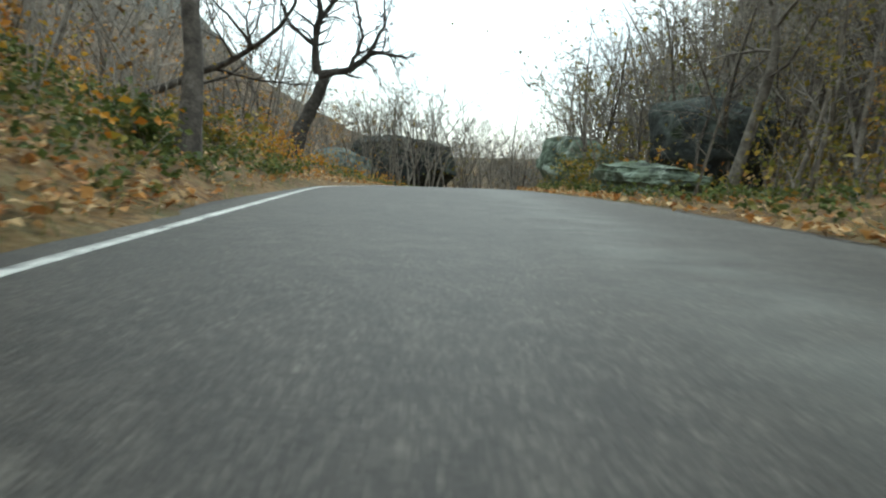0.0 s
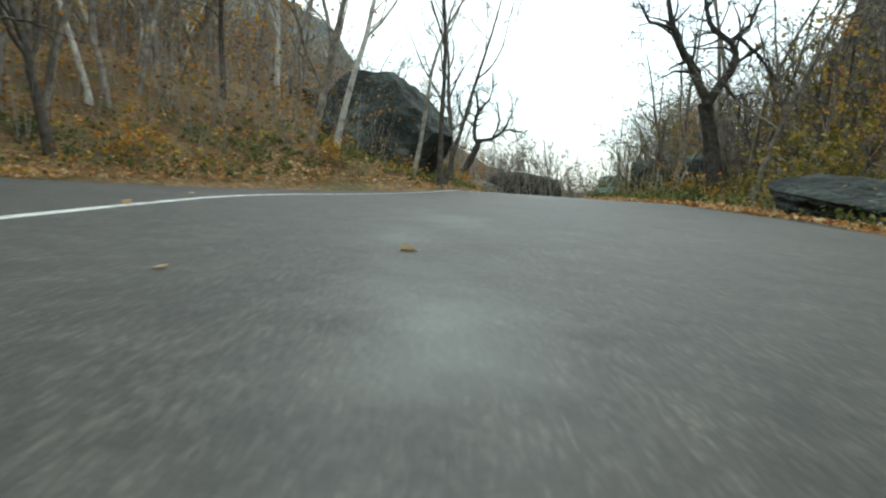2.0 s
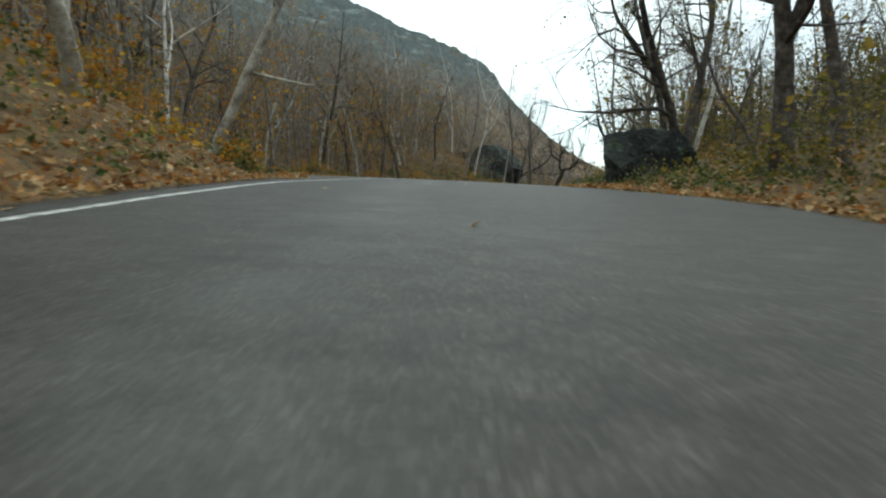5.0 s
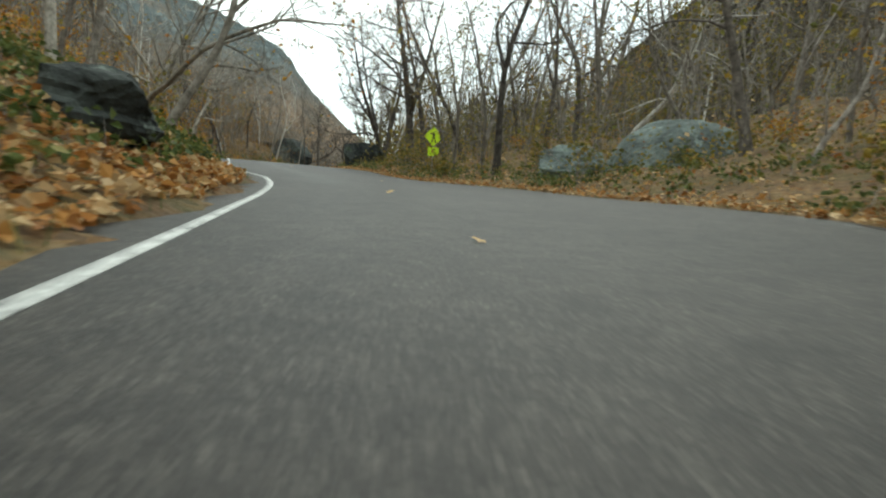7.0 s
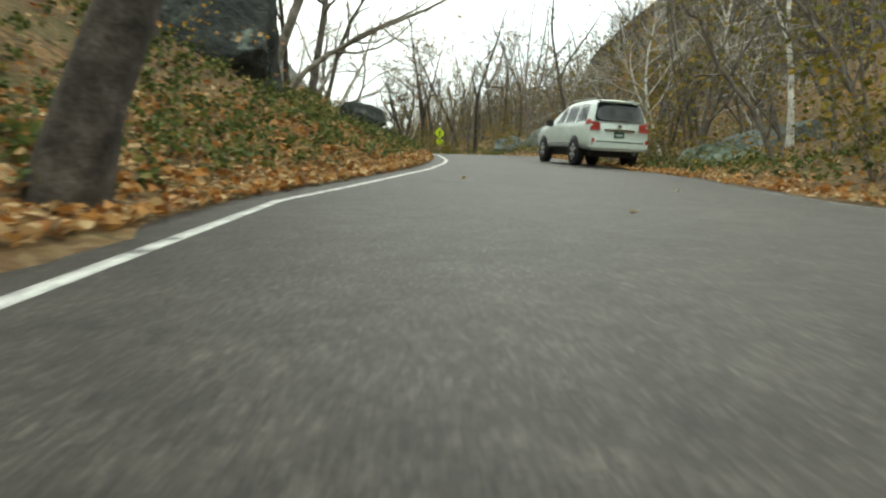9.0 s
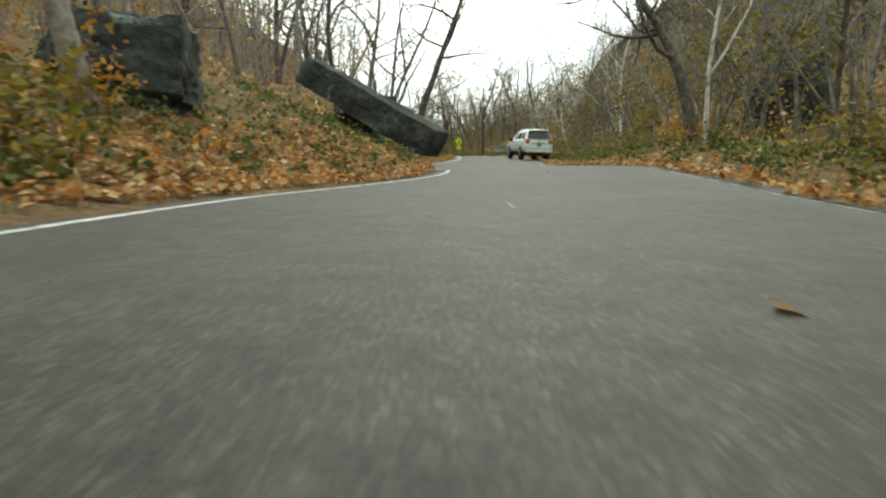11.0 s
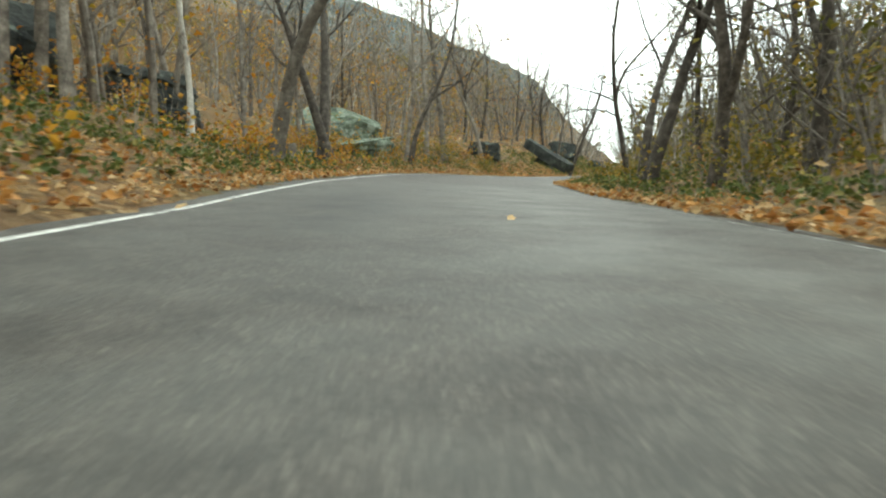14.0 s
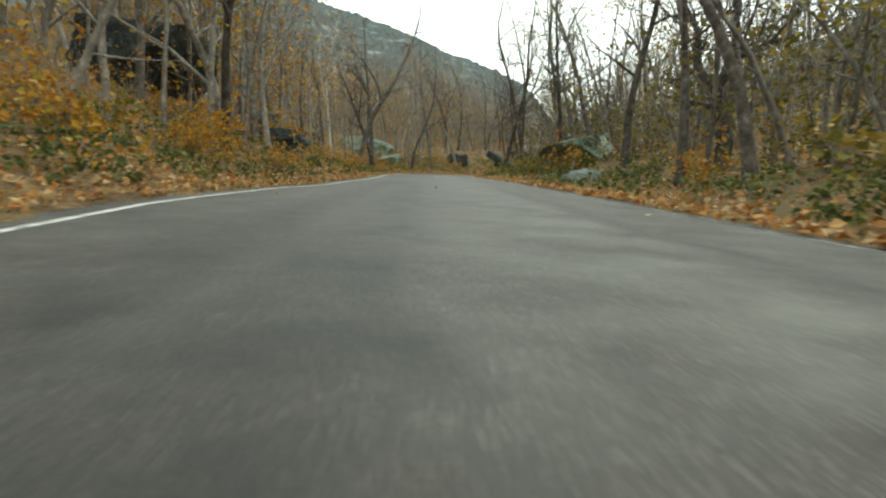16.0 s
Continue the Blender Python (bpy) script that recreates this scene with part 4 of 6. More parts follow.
tree("oak_tree", "gnarled dark oak with a forked trunk and few dry leaves", limbed_meshes(102, [
    (0.30, 0.22, ((0.02, -0.4), (0, 0.4), (-0.08, 1.4), (-0.42, 3.05))),
    (0.17, 0.06, ((-0.42, 2.95), (-1.05, 4.2), (-1.7, 5.4), (-1.95, 6.9))),
    (0.08, 0.03, ((-1.65, 5.3), (-2.4, 5.5), (-2.75, 6.1))),
    (0.16, 0.05, ((-0.42, 2.95), (0.0, 3.8), (0.4, 4.3), (0.1, 4.95), (-0.5, 5.1), (-0.95, 6.5))),
    (0.09, 0.03, ((0.1, 4.9), (0.6, 5.3), (0.85, 6.2))),
    (0.07, 0.025, ((0.3, 5.1), (1.1, 4.4), (1.7, 3.7))),
    (0.06, 0.02, ((-0.1, 3.6), (0.5, 3.1), (0.6, 2.4)))], leaves=160), pose(7.0, 0.3, gz(7.0, 0.3)))
hero("bare_tree", "tall bare tree with wide dark limbs", 10.1, -10.8, seed=103, height=13, radius=0.27, limbs=14, first=0.25, crook=0.11, reach=0.40, branches=8, twigs=6, spread=1.15, leaves=900, leaf="leaf_olive")
hero("bare_tree", "dark trunk at the edge of the bank", -3.4, 9.0, seed=104, height=11, radius=0.15, limbs=10, first=0.3, crook=0.12, lean=(0.14, 0), reach=0.4, branches=6, twigs=5)
hero("bare_tree", "slim dark trunk on the leafy bank", -5.2, 14.6, seed=105, height=11, radius=0.12, limbs=10, first=0.3, crook=0.1, lean=(0.1, 0), reach=0.4)
hero("bare_tree", "bare tree with bent low limbs", -10.2, 22.0, seed=106, height=10, radius=0.17, limbs=9, first=0.25, crook=0.2, lean=(0.35, 0), reach=0.5, branches=7)
hero("bare_tree", "grey trunk against a huge boulder", -1.85, -1.0, seed=107, height=11, radius=0.10, limbs=8, first=0.45, crook=0.07, lean=(0.1, 0), bark="bark_dark")
hero("bare_tree", "grey trunk beside a huge boulder", -2.05, 0.4, seed=108, height=10, radius=0.09, limbs=8, first=0.45, crook=0.07, lean=(0.16, 0), bark="bark_dark")
hero("birch_tree", "white birch leaning along a dark boulder", -2.85, -0.9, seed=109, height=9, radius=0.09, limbs=8, first=0.4, crook=0.10, lean=(0.16, 0.05), bark="bark_pale")
hero("birch_tree", "forked pale birch beside a black boulder", 6.2, 15.0, seed=110, height=8.5, radius=0.14, limbs=10, first=0.3, crook=0.12, bark="bark_grey", reach=0.42, leaves=300, leaf="leaf_olive")
hero("bare_tree", "thick dark trunk near the crossing sign", 18.1, -38.8, seed=111, height=14, radius=0.30, limbs=13, first=0.25, crook=0.06, reach=0.38, branches=7, twigs=5, spread=1.1, leaves=900, leaf="leaf_rust")
hero("bare_tree", "leaning dark trunk near the crossing sign", 19.4, -40.2, seed=112, height=13, radius=0.19, limbs=11, first=0.3, crook=0.10, lean=(-0.2, 0), reach=0.36, leaves=500, leaf="leaf_olive")
hero("bare_tree", "forked dark tree above a flat rock", 15.2, -33.8, seed=113, height=12, radius=0.20, limbs=13, first=0.2, crook=0.12, reach=0.42, branches=7, leaves=500, leaf="leaf_olive", stems=2)
hero("bare_tree", "dark tree behind the yellow sign", 22.0, -41.2, seed=114, height=13, radius=0.17, limbs=10, first=0.3, crook=0.08, lean=(-0.15, 0), leaves=900, leaf="leaf_orange")
hero("bare_tree", "pale grey trunk at the woods' edge", 23.4, -45.8, seed=115, height=12, radius=0.15, limbs=9, first=0.4, crook=0.06, bark="bark_grey", leaves=400, leaf="leaf_olive")
for i, (hx, hy, hr) in enumerate(((11.7, -59.0, 0.11), (9.9, -56.4, 0.10), (8.2, -51.6, 0.14), (14.2, -64.0, 0.10), (16.4, -66.5, 0.13), (6.8, -47.5, 0.12), (18.0, -72.5, 0.10), (20.4, -80.0, 0.10), (21.2, -89.0, 0.10))):
    hero("leaning_tree", "bare tree leaning out over the road from the bank", hx, hy, 8 * i - 30, seed=120 + i, height=9.5, radius=hr, limbs=10, first=0.25, crook=0.11, lean=(0.8 if i < 6 else 0.4, 0.05), reach=0.42, branches=6, twigs=5, bark="bark_pale", droop=0.0, rise=0.0, leaves=120, leaf="leaf_orange")
hero("birch_tree", "pale forked birch behind a rounded boulder", 30.0, -52.0, seed=131, height=9, radius=0.15, limbs=10, first=0.25, crook=0.13, lean=(0.15, 0), bark="bark_birch", reach=0.46)
hero("bare_tree", "thin black trunk at the woods' edge", 26.6, -52.3, seed=132, height=11, radius=0.12, limbs=9, first=0.35, crook=0.07, leaves=600, leaf="leaf_orange")
hero("bare_tree", "dark trunk on the leafy slope", 28.1, -49.9, seed=133, height=11, radius=0.16, limbs=9, first=0.3, crook=0.1, leaves=600, leaf="leaf_olive")
hero("birch_tree", "white-limbed birch leaning at the verge", 33.7, -83.0, seed=134, height=6, radius=0.08, limbs=11, first=0.25, crook=0.12, lean=(-0.5, 0), bark="bark_birch", reach=0.5)
hero("birch_tree", "pale crooked birch on the slope", 37.7, -80.8, seed=135, height=8.5, radius=0.10, limbs=11, first=0.2, crook=0.15, lean=(-0.1, 0), bark="bark_birch", reach=0.5, stems=2)
hero("bare_tree", "grey trunk above the leafy bank", 26.2, -125.2, seed=136, height=12, radius=0.16, limbs=9, first=0.4, crook=0.08, bark="bark_grey")
hero("bare_tree", "dark trunk rising behind a leaning slab", 26.0, -105.2, seed=137, height=12, radius=0.18, limbs=10, first=0.35, crook=0.09, lean=(0.05, 0), rise=0.2)
hero("oak_tree", "dark tree with long low limbs over the verge", 35.9, -113.4, seed=138, height=9, radius=0.19, limbs=12, first=0.28, crook=0.15, reach=0.55, spread=1.3, branches=7)
hero("bare_tree", "thick grey trunk on the forest floor", 26.0, -130.6, seed=139, height=14, radius=0.22, limbs=9, first=0.5, crook=0.05, bark="bark_grey")
hero("bare_tree", "slender grey tree with bent limbs", 27.2, -137.2, seed=140, height=10, radius=0.13, limbs=10, first=0.3, crook=0.13, bark="bark_grey", leaves=420, leaf="leaf_orange")
hero("bare_tree", "grey forest tree beside the bank", 25.8, -132.6, seed=141, height=13, radius=0.17, limbs=9, first=0.45, crook=0.07, bark="bark_grey")
hero("bare_tree", "dark-topped leaning tree at the verge", 33.5, -154.6, seed=142, height=12, radius=0.22, limbs=9, first=0.4, crook=0.11, lean=(0.14, 0.05), bark="bark_grey")
hero("bare_tree", "twin dark trunks at the verge", 31.8, -149.4, seed=143, height=13, radius=0.21, limbs=11, first=0.4, crook=0.06, stems=2)
hero("birch_tree", "slim pale tree on the leafy slope", 33.0, -156.9, seed=144, height=9, radius=0.09, limbs=8, first=0.4, crook=0.09, bark="bark_birch")
hero("bare_tree", "pale slender tree with a white limb", 28.6, -139.2, seed=145, height=11, radius=0.14, limbs=10, first=0.3, crook=0.06, lean=(0.05, 0), leaves=500, leaf="leaf_orange")
for i, (hx, hy, hr) in enumerate(((43.0, -153.0, 0.15), (42.6, -151.6, 0.12), (44.5, -153.6, 0.15), (46.35, -152.3, 0.17), (42.3, -137.8, 0.16), (45.4, -146.0, 0.13), (57.0, -177.0, 0.12), (58.6, -180.0, 0.12), (49.0, -160.0, 0.12), (51.5, -163.5, 0.12))):
    hero("bare_tree", "slim dark tree at the edge of the woods", hx, hy, 37 * i, seed=150 + i, height=12, radius=hr, limbs=11, first=0.28, crook=0.10, reach=0.38, leaves=160, leaf="leaf_orange")

HERO.append((57.1, -169.0))
tree("oak_tree", "gnarled dark oak with a twisted forked trunk", limbed_meshes(160, [
    (0.30, 0.20, ((0.0, -0.4), (0.05, 0.9), (-0.1, 1.9), (-0.2, 2.7))),
    (0.17, 0.05, ((-0.2, 2.6), (-0.9, 3.4), (-0.8, 4.6), (-1.5, 6.0))),
    (0.18, 0.06, ((-0.2, 2.6), (0.4, 3.6), (0.3, 4.9), (0.9, 6.6))),
    (0.09, 0.03, ((-0.1, 2.0), (-0.9, 2.2), (-1.5, 2.9))),
    (0.08, 0.03, ((0.4, 3.5), (1.4, 3.9), (2.2, 4.9)))], leaves=200), pose(57.1, -169.0, gz(57.1, -169.0)))

# ---------------------------------------------------------------- woods
rng = np.random.RandomState(77)
KINDS = [
    ("bare_tree", "tall bare forest tree with grey bark", dict(height=13, radius=0.17, limbs=11, first=0.28, crook=0.075, bark="bark_grey", branches=3, twigs=3)),
    ("bare_tree", "tall bare forest tree with dark bark", dict(height=12, radius=0.15, limbs=11, first=0.25, crook=0.09, branches=3, twigs=3)),
    ("bare_tree", "bare forest tree with brown bark", dict(height=11, radius=0.13, limbs=10, first=0.22, crook=0.10, branches=3, twigs=3, leaves=160, leaf="leaf_orange")),
    ("birch_tree", "slender pale birch in the woods", dict(height=10, radius=0.09, limbs=9, first=0.3, crook=0.09, bark="bark_birch", branches=3, twigs=3)),
    ("leafy_tree", "slender tree keeping orange autumn leaves", dict(height=7.5, radius=0.08, limbs=9, first=0.14, crook=0.11, branches=3, twigs=2, leaves=720, leaf="leaf_orange", bark="bark_grey", leaf_size=0.085)),
    ("leafy_tree", "slender tree keeping olive autumn leaves", dict(height=7.5, radius=0.08, limbs=9, first=0.12, crook=0.12, branches=3, twigs=2, leaves=720, leaf="leaf_olive", bark="bark_grey", leaf_size=0.08)),
    ("bare_tree", "thin crooked bare tree", dict(height=8, radius=0.07, limbs=9, first=0.15, crook=0.15, branches=3, twigs=3, bark="bark_grey", spread=1.1)),
]
POOL = []
for k, (kind, label, kw) in enumerate(KINDS):
    for c in range(2):
        POOL.append((k, kind, label, tree_meshes(seed=300 + 10 * k + c, **kw)))
# highest rise of the trees beyond the pass, by bearing to the left, in degrees
SKYLINE = ((-60, -20, -17, -12.4, -8.3, -5.5, -0.8, 4, 7, 9, 12, 16, 60), (24, 14.5, 13.4, 11.5, 10, 7.4, 7.7, 7.0, 5.4, 7.2, 13, 21, 30))


def tallest(x, y, z):
    """How tall a tree at this place may grow under the skyline."""
    d = math.hypot(x, y)
    return d * math.tan(math.radians(float(np.interp(math.degrees(math.atan2(-x, y)), *SKYLINE)))) - z


WEIGHT = {"right": [0.10, 0.11, 0.10, 0.05, 0.16, 0.38, 0.10], "left": [0.20, 0.14, 0.16, 0.10, 0.24, 0.06, 0.10]}
OUTCROP = ((22.9, -137.3), (24.6, -135.6), (21.2, -139.0), (26.3, -142.3), (25.8, -139.6), (26.9, -145.0))
first_of = {}
placed = list(HERO)
count = 0
tries = 0
while count < 420 and tries < 20000:
    tries += 1
    s = rng.uniform(-75, SEG[-1] - 4)
    side = rng.choice([-1, 1])
    edge = -np.interp(s, LEFT[:, 0], LEFT[:, 1]) if side < 0 else np.interp(s, RIGHT[:, 0], RIGHT[:, 1])
    clear = 2.6
    if side < 0 and 6 < s < 40:
        clear = 7.5
    d = edge + clear + 27 * rng.uniform(0, 1) ** 1.5
    x, y, z = on_road(s, side * d)
    if min((x - a) ** 2 + (y - b) ** 2 for a, b in placed) < 1.7 ** 2:
        continue
    if abs(locate(x, y)[1][0]) < edge + 2.2:
        continue
    k = rng.choice(7, p=WEIGHT["left" if side < 0 else "right"])
    variant = 2 * k + rng.randint(0, 2)
    scale = rng.uniform(0.75, 1.2) * (0.72 if s < 10 and side > 0 else 0.75 if s < -25 else 1.0)
    if y > 8:
        scale = min(scale, tallest(x, y, gz(x, y)) / KINDS[k][2]["height"])
        if scale < 0.4 or (12 < y < 36 and -12 < x < -2.5):
            continue
    m = pose(x, y, gz(x, y) - 0.05, rng.uniform(-4, 4), rng.uniform(-4, 4), rng.uniform(0, 360)) @ Matrix.Scale(scale, 4)
    _, kind, label, meshes = POOL[variant]
    if min(math.hypot(x - a, y - b) for a, b in OUTCROP) < 2.2:
        count += 1
        continue
    if variant in first_of:
        copy_thing(first_of[variant], m)
    else:
        first_of[variant] = tree(kind, label, meshes, m, "woods beside the road")
    placed.append((x, y))
    count += 1

# woods at the back of the lay-by
for n in range(75):
    s = rng.uniform(-4, 46)
    x, y, z = on_road(s, np.interp(s, LEFT[:, 0], LEFT[:, 1]) - np.interp(s, *APRON) - rng.uniform(1.6, 13.0))
    if min((x - a) ** 2 + (y - b) ** 2 for a, b in placed) < 1.0 or (s < 6 and math.hypot(x + 4.4, y - 1.7) < 4):
        continue
    copy_thing(first_of[int(rng.choice([v for v in first_of if v not in (10, 11)]))], pose(x, y, gz(x, y) - 0.05, rng.uniform(-4, 4), rng.uniform(-4, 4), rng.uniform(0, 360)) @ Matrix.Scale(rng.uniform(0.65, 1.0), 4))
    placed.append((x, y))
# woods beside the top of the pass, opposite the big rock
for n in range(80):
    s = rng.uniform(-36, 12)
    x, y, z = on_road(s, np.interp(s, RIGHT[:, 0], RIGHT[:, 1]) + rng.uniform(2.4, 15.0))
    scale = min(rng.uniform(0.55, 0.85), tallest(x, y, gz(x, y)) / 11 if y > 8 else 1)
    if scale < 0.35 or min((x - a) ** 2 + (y - b) ** 2 for a, b in placed) < 1.2:
        continue
    copy_thing(first_of[int(rng.choice([v for v in first_of if v in (0, 2, 4, 5, 9, 10, 11, 12)]))], pose(x, y, gz(x, y) - 0.05, rng.uniform(-5, 5), rng.uniform(-5, 5), rng.uniform(0, 360)) @ Matrix.Scale(scale, 4))
    placed.append((x, y))
# tall trees crowding the bank by the leaning slab
for n in range(22):
    x, y, z = on_road(rng.uniform(80, 122), -(rng.uniform(4.6, 12.0) + 0.6))
    if min((x - a) ** 2 + (y - b) ** 2 for a, b in placed) < 1.0 or any((x - a) ** 2 + (y - b) ** 2 < 7 for a, b in ((22.1, -94.7), (26.9, -113.6), (25.2, -123.2))):
        continue
    copy_thing(first_of[int(rng.choice([v for v in first_of if v < 6]))], pose(x, y, gz(x, y) - 0.05, rng.uniform(-3, 3), rng.uniform(0, 9), rng.uniform(0, 360)) @ Matrix.Scale(rng.uniform(1.0, 1.3), 4))
    placed.append((x, y))


def far_template(r, h, lace=5):
    """A distant tree: crooked trunk, forks into leaders, with a rounded spray of limbs and twigs."""
    wood = Wood()
    stem, rad = limb(r, (0, 0, -0.4), (r.normal(0, 0.08), r.normal(0, 0.08), 1), h * 0.97, r.uniform(0.10, 0.17), 5, 0.10, 0.12, 0.12)
    wood.tube(stem, rad, 3)
    axes = [(stem, rad)]
    for _ in range(1):
        f = r.randint(1, 4)
        ap, ar = limb(r, stem[f], sideways(r, unit(stem[f + 1] - stem[f]), r.uniform(0.4, 0.75)), h * (1 - f / 5) * r.uniform(0.7, 0.95), rad[f] * 0.7, 4, 0.13, 0.16, 0.15)
        wood.tube(ap, ar, 3)
        axes.append((ap, ar))
    for ap, ar in axes:
        n = len(ap) - 1
        for c in range(8):
            q = (0.22 + 0.78 * (c + r.uniform(0, 1)) / 8) * n
            i = min(int(q), n - 1)
            p = ap[i] + (ap[i + 1] - ap[i]) * (q - i)
            ln = h * 0.30 * (0.35 + 0.8 * math.sin(math.pi * (0.2 + 0.75 * q / n))) * r.uniform(0.55, 1.1)
            e = p + sideways(r, unit(ap[i + 1] - ap[i]), r.uniform(0.65, 1.25)) * ln
            wood.cone(p, e, max(ar[i] * 0.42, 0.02))
            for _ in range(lace):
                b = p + (e - p) * r.uniform(0.2, 1.0)
                wood.cone(b, b + sideways(r, unit(e - p), r.uniform(0.4, 1.15)) * ln * r.uniform(0.2, 0.6), 0.012)
    v, f = wood.arrays()
    return v, [np.array([q for q in f if len(q) == k]) for k in (3, 4)]


def far_woods(name, label, n, near, far, seed, leafy, leaf, sides=(-1, 1), span_s=(-110, 240), bark="bark_grey", size=1.0, spots=None, lace=4):
    """Distant trees, joined: thin trunks with a spray of branches, and here and there a crown of leaves."""
    r = np.random.RandomState(seed)
    kinds = [far_template(r, h, lace) for h in (7, 8, 9, 10, 11, 12, 13, 10)]
    s = r.uniform(span_s[0], min(span_s[1], SEG[-1] - 4), n * 2)
    lat = r.choice(sides, n * 2) * r.uniform(near, far, n * 2)
    p = on_road(s, lat)
    keep = np.abs(locate(p[:, 0], p[:, 1])[1]) > near * 0.8
    p = p[keep][:n]
    g = surface(p[:, 0], p[:, 1])
    if spots is not None:
        p, g = spots, spots[:, 2] - 0.3
    vs, f3, f4, k, leaves = [], [], [], 0, Leaves()
    for i in range(len(p)):
        v, f = kinds[r.randint(len(kinds))]
        a, sc = r.uniform(0, 6.283), size * r.uniform(0.75, 1.2)
        if p[i, 1] > 8 and spots is None:
            sc = min(sc, tallest(p[i, 0], p[i, 1], g[i]) / v[:, 2].max() * r.uniform(0.8, 1.08))
            if sc < 0.3 or (12 < p[i, 1] < 36 and -12 < p[i, 0] < -2.5):
                continue
        c, sn = math.cos(a) * sc, math.sin(a) * sc
        vs.append(np.stack([v[:, 0] * c - v[:, 1] * sn + p[i, 0], v[:, 0] * sn + v[:, 1] * c + p[i, 1], v[:, 2] * sc + g[i]], 1))
        f3.append(f[0] + k)
        f4.append(f[1] + k)
        k += len(v)
        if r.uniform() < leafy:
            h = r.uniform(5, 10) * size
            leaves.add(r.normal(0, 1, (75, 3)) * (h * 0.20, h * 0.20, h * 0.20) + (p[i, 0], p[i, 1], g[i] + h * 0.62), r.uniform(0.10, 0.20, 75), r, 0.3)
    ob = mat(new(name, mesh(name, np.concatenate(vs), np.concatenate(f3).tolist() + np.concatenate(f4).tolist())), bark)
    tagged(ob, label, "woods", kind="stuff")
    if leaves.n:
        under(mat(new("foliage", leaves.mesh("foliage")), leaf), ob)
    return ob


far_woods("woods", "bare grey woods climbing the slopes", 460, 12, 45, 51, 0.5, "leaf_orange", (-1,), bark="bark_grey")
far_woods("woods", "bare brown woods with dull yellow crowns", 480, 11, 45, 53, 0.9, "leaf_olive", (1,), (40, 240), bark="bark_grey")
far_woods("woods", "distant bare woods with a few yellow crowns", 130, 40, 110, 52, 0.35, "leaf_orange", bark="bark_grey")
far_woods("woods", "dense olive-brown woods on a hillside", 460, 9, 40, 54, 0.8, "leaf_olive", (1,), (-40, 30), bark="bark_dark", size=0.72)
far_woods("woods", "tall bare woods rising behind the leafy bank", 175, 6.5, 28, 61, 0.4, "leaf_orange", (-1,), (40, 170), bark="bark_grey", size=0.95)
far_woods("woods", "thin twiggy olive trees close beside the road", 185, 6.5, 13, 58, 0.7, "leaf_olive", (1,), (78, 214), bark="bark_grey", size=0.68)
far_woods("woods", "rust and brown woods on the slope above the lay-by", 260, 8.5, 28, 59, 0.7, "leaf_orange", (-1,), (-12, 50), bark="bark_grey", size=0.85)
far_woods("woods", "tall bare brown trees standing on the crag", 150, 7, 26, 63, 0.3, "leaf_olive", (1,), (-48, 2), bark="bark_grey", size=1.15, lace=7)
far_woods("woods", "olive-brown woods on the steep upper slope", 420, 34, 92, 62, 0.9, "leaf_olive", (1,), (-45, 215), bark="bark_dark", size=1.15, lace=3)
far_woods("woods", "olive-brown woods covering the crag", 0, 9, 40, 60, 0.8, "leaf_olive", bark="bark_dark", size=0.8, spots=CRAG)
far_woods("woods", "fine bare grey trees beyond the top of the pass", 760, 4.5, 28, 55, 0.12, "leaf_olive", (-1, 1), (-98, -12), bark="bark_grey", size=0.95, lace=11)
far_woods("woods", "brown twiggy woods above the lay-by", 380, 15, 48, 56, 0.6, "leaf_rust", (-1,), (-25, 48), bark="bark_grey")
far_woods("woods", "yellow-orange leafy woods on the slope", 110, 5.5, 16, 57, 1.0, "leaf_orange", (-1,), (158, 214), bark="bark_grey")

# ---------------------------------------------------------------- undergrowth and fallen leaves
def strip_points(r, n, near, far, side, s0=-40, s1=None, power=1.0):
    s = r.uniform(s0, s1 or SEG[-1] - 4, n)
    table = LEFT if side < 0 else RIGHT
    edge = np.abs(np.interp(s, table[:, 0], table[:, 1]))
    d = near + (far - near) * r.uniform(0, 1, n) ** power
    extra = np.interp(s, [3, 11, 28, 37, 47], [0, 4.6, 5.1, 4.2, 0]) if side < 0 else 0
    p = on_road(s, side * (edge + d + extra))
    p[:, 2] = surface(p[:, 0], p[:, 1])
    paved = (np.interp(s, *APRON) if side < 0 else 0.25) + 0.12
    p[:, 2] = np.where(d + extra < paved, np.maximum(p[:, 2], on_road(s, side * (edge + d + extra))[:, 2] + 0.004), p[:, 2])
    ok = np.abs(locate(p[:, 0], p[:, 1])[1]) > (edge + near) * 0.9
    return p[ok], s[ok]


def leaf_litter(name, label, n, near, far, side, seed, leaf="litter", size=(0.07, 0.15), power=1.0, lift=0.03, flat=0.75, s0=-40, s1=None):
    r = np.random.RandomState(seed)
    p, s = strip_points(r, n, near, far, side, s0, s1, power)
    p[:, 2] += lift + np.abs(r.normal(0, lift, len(p)))
    lv = Leaves()
    lv.add(p, r.uniform(*size, len(p)), r, flat, 1.15)
    return tagged(mat(new(name, lv.mesh(name)), leaf), label, "fallen leaves", kind="stuff")


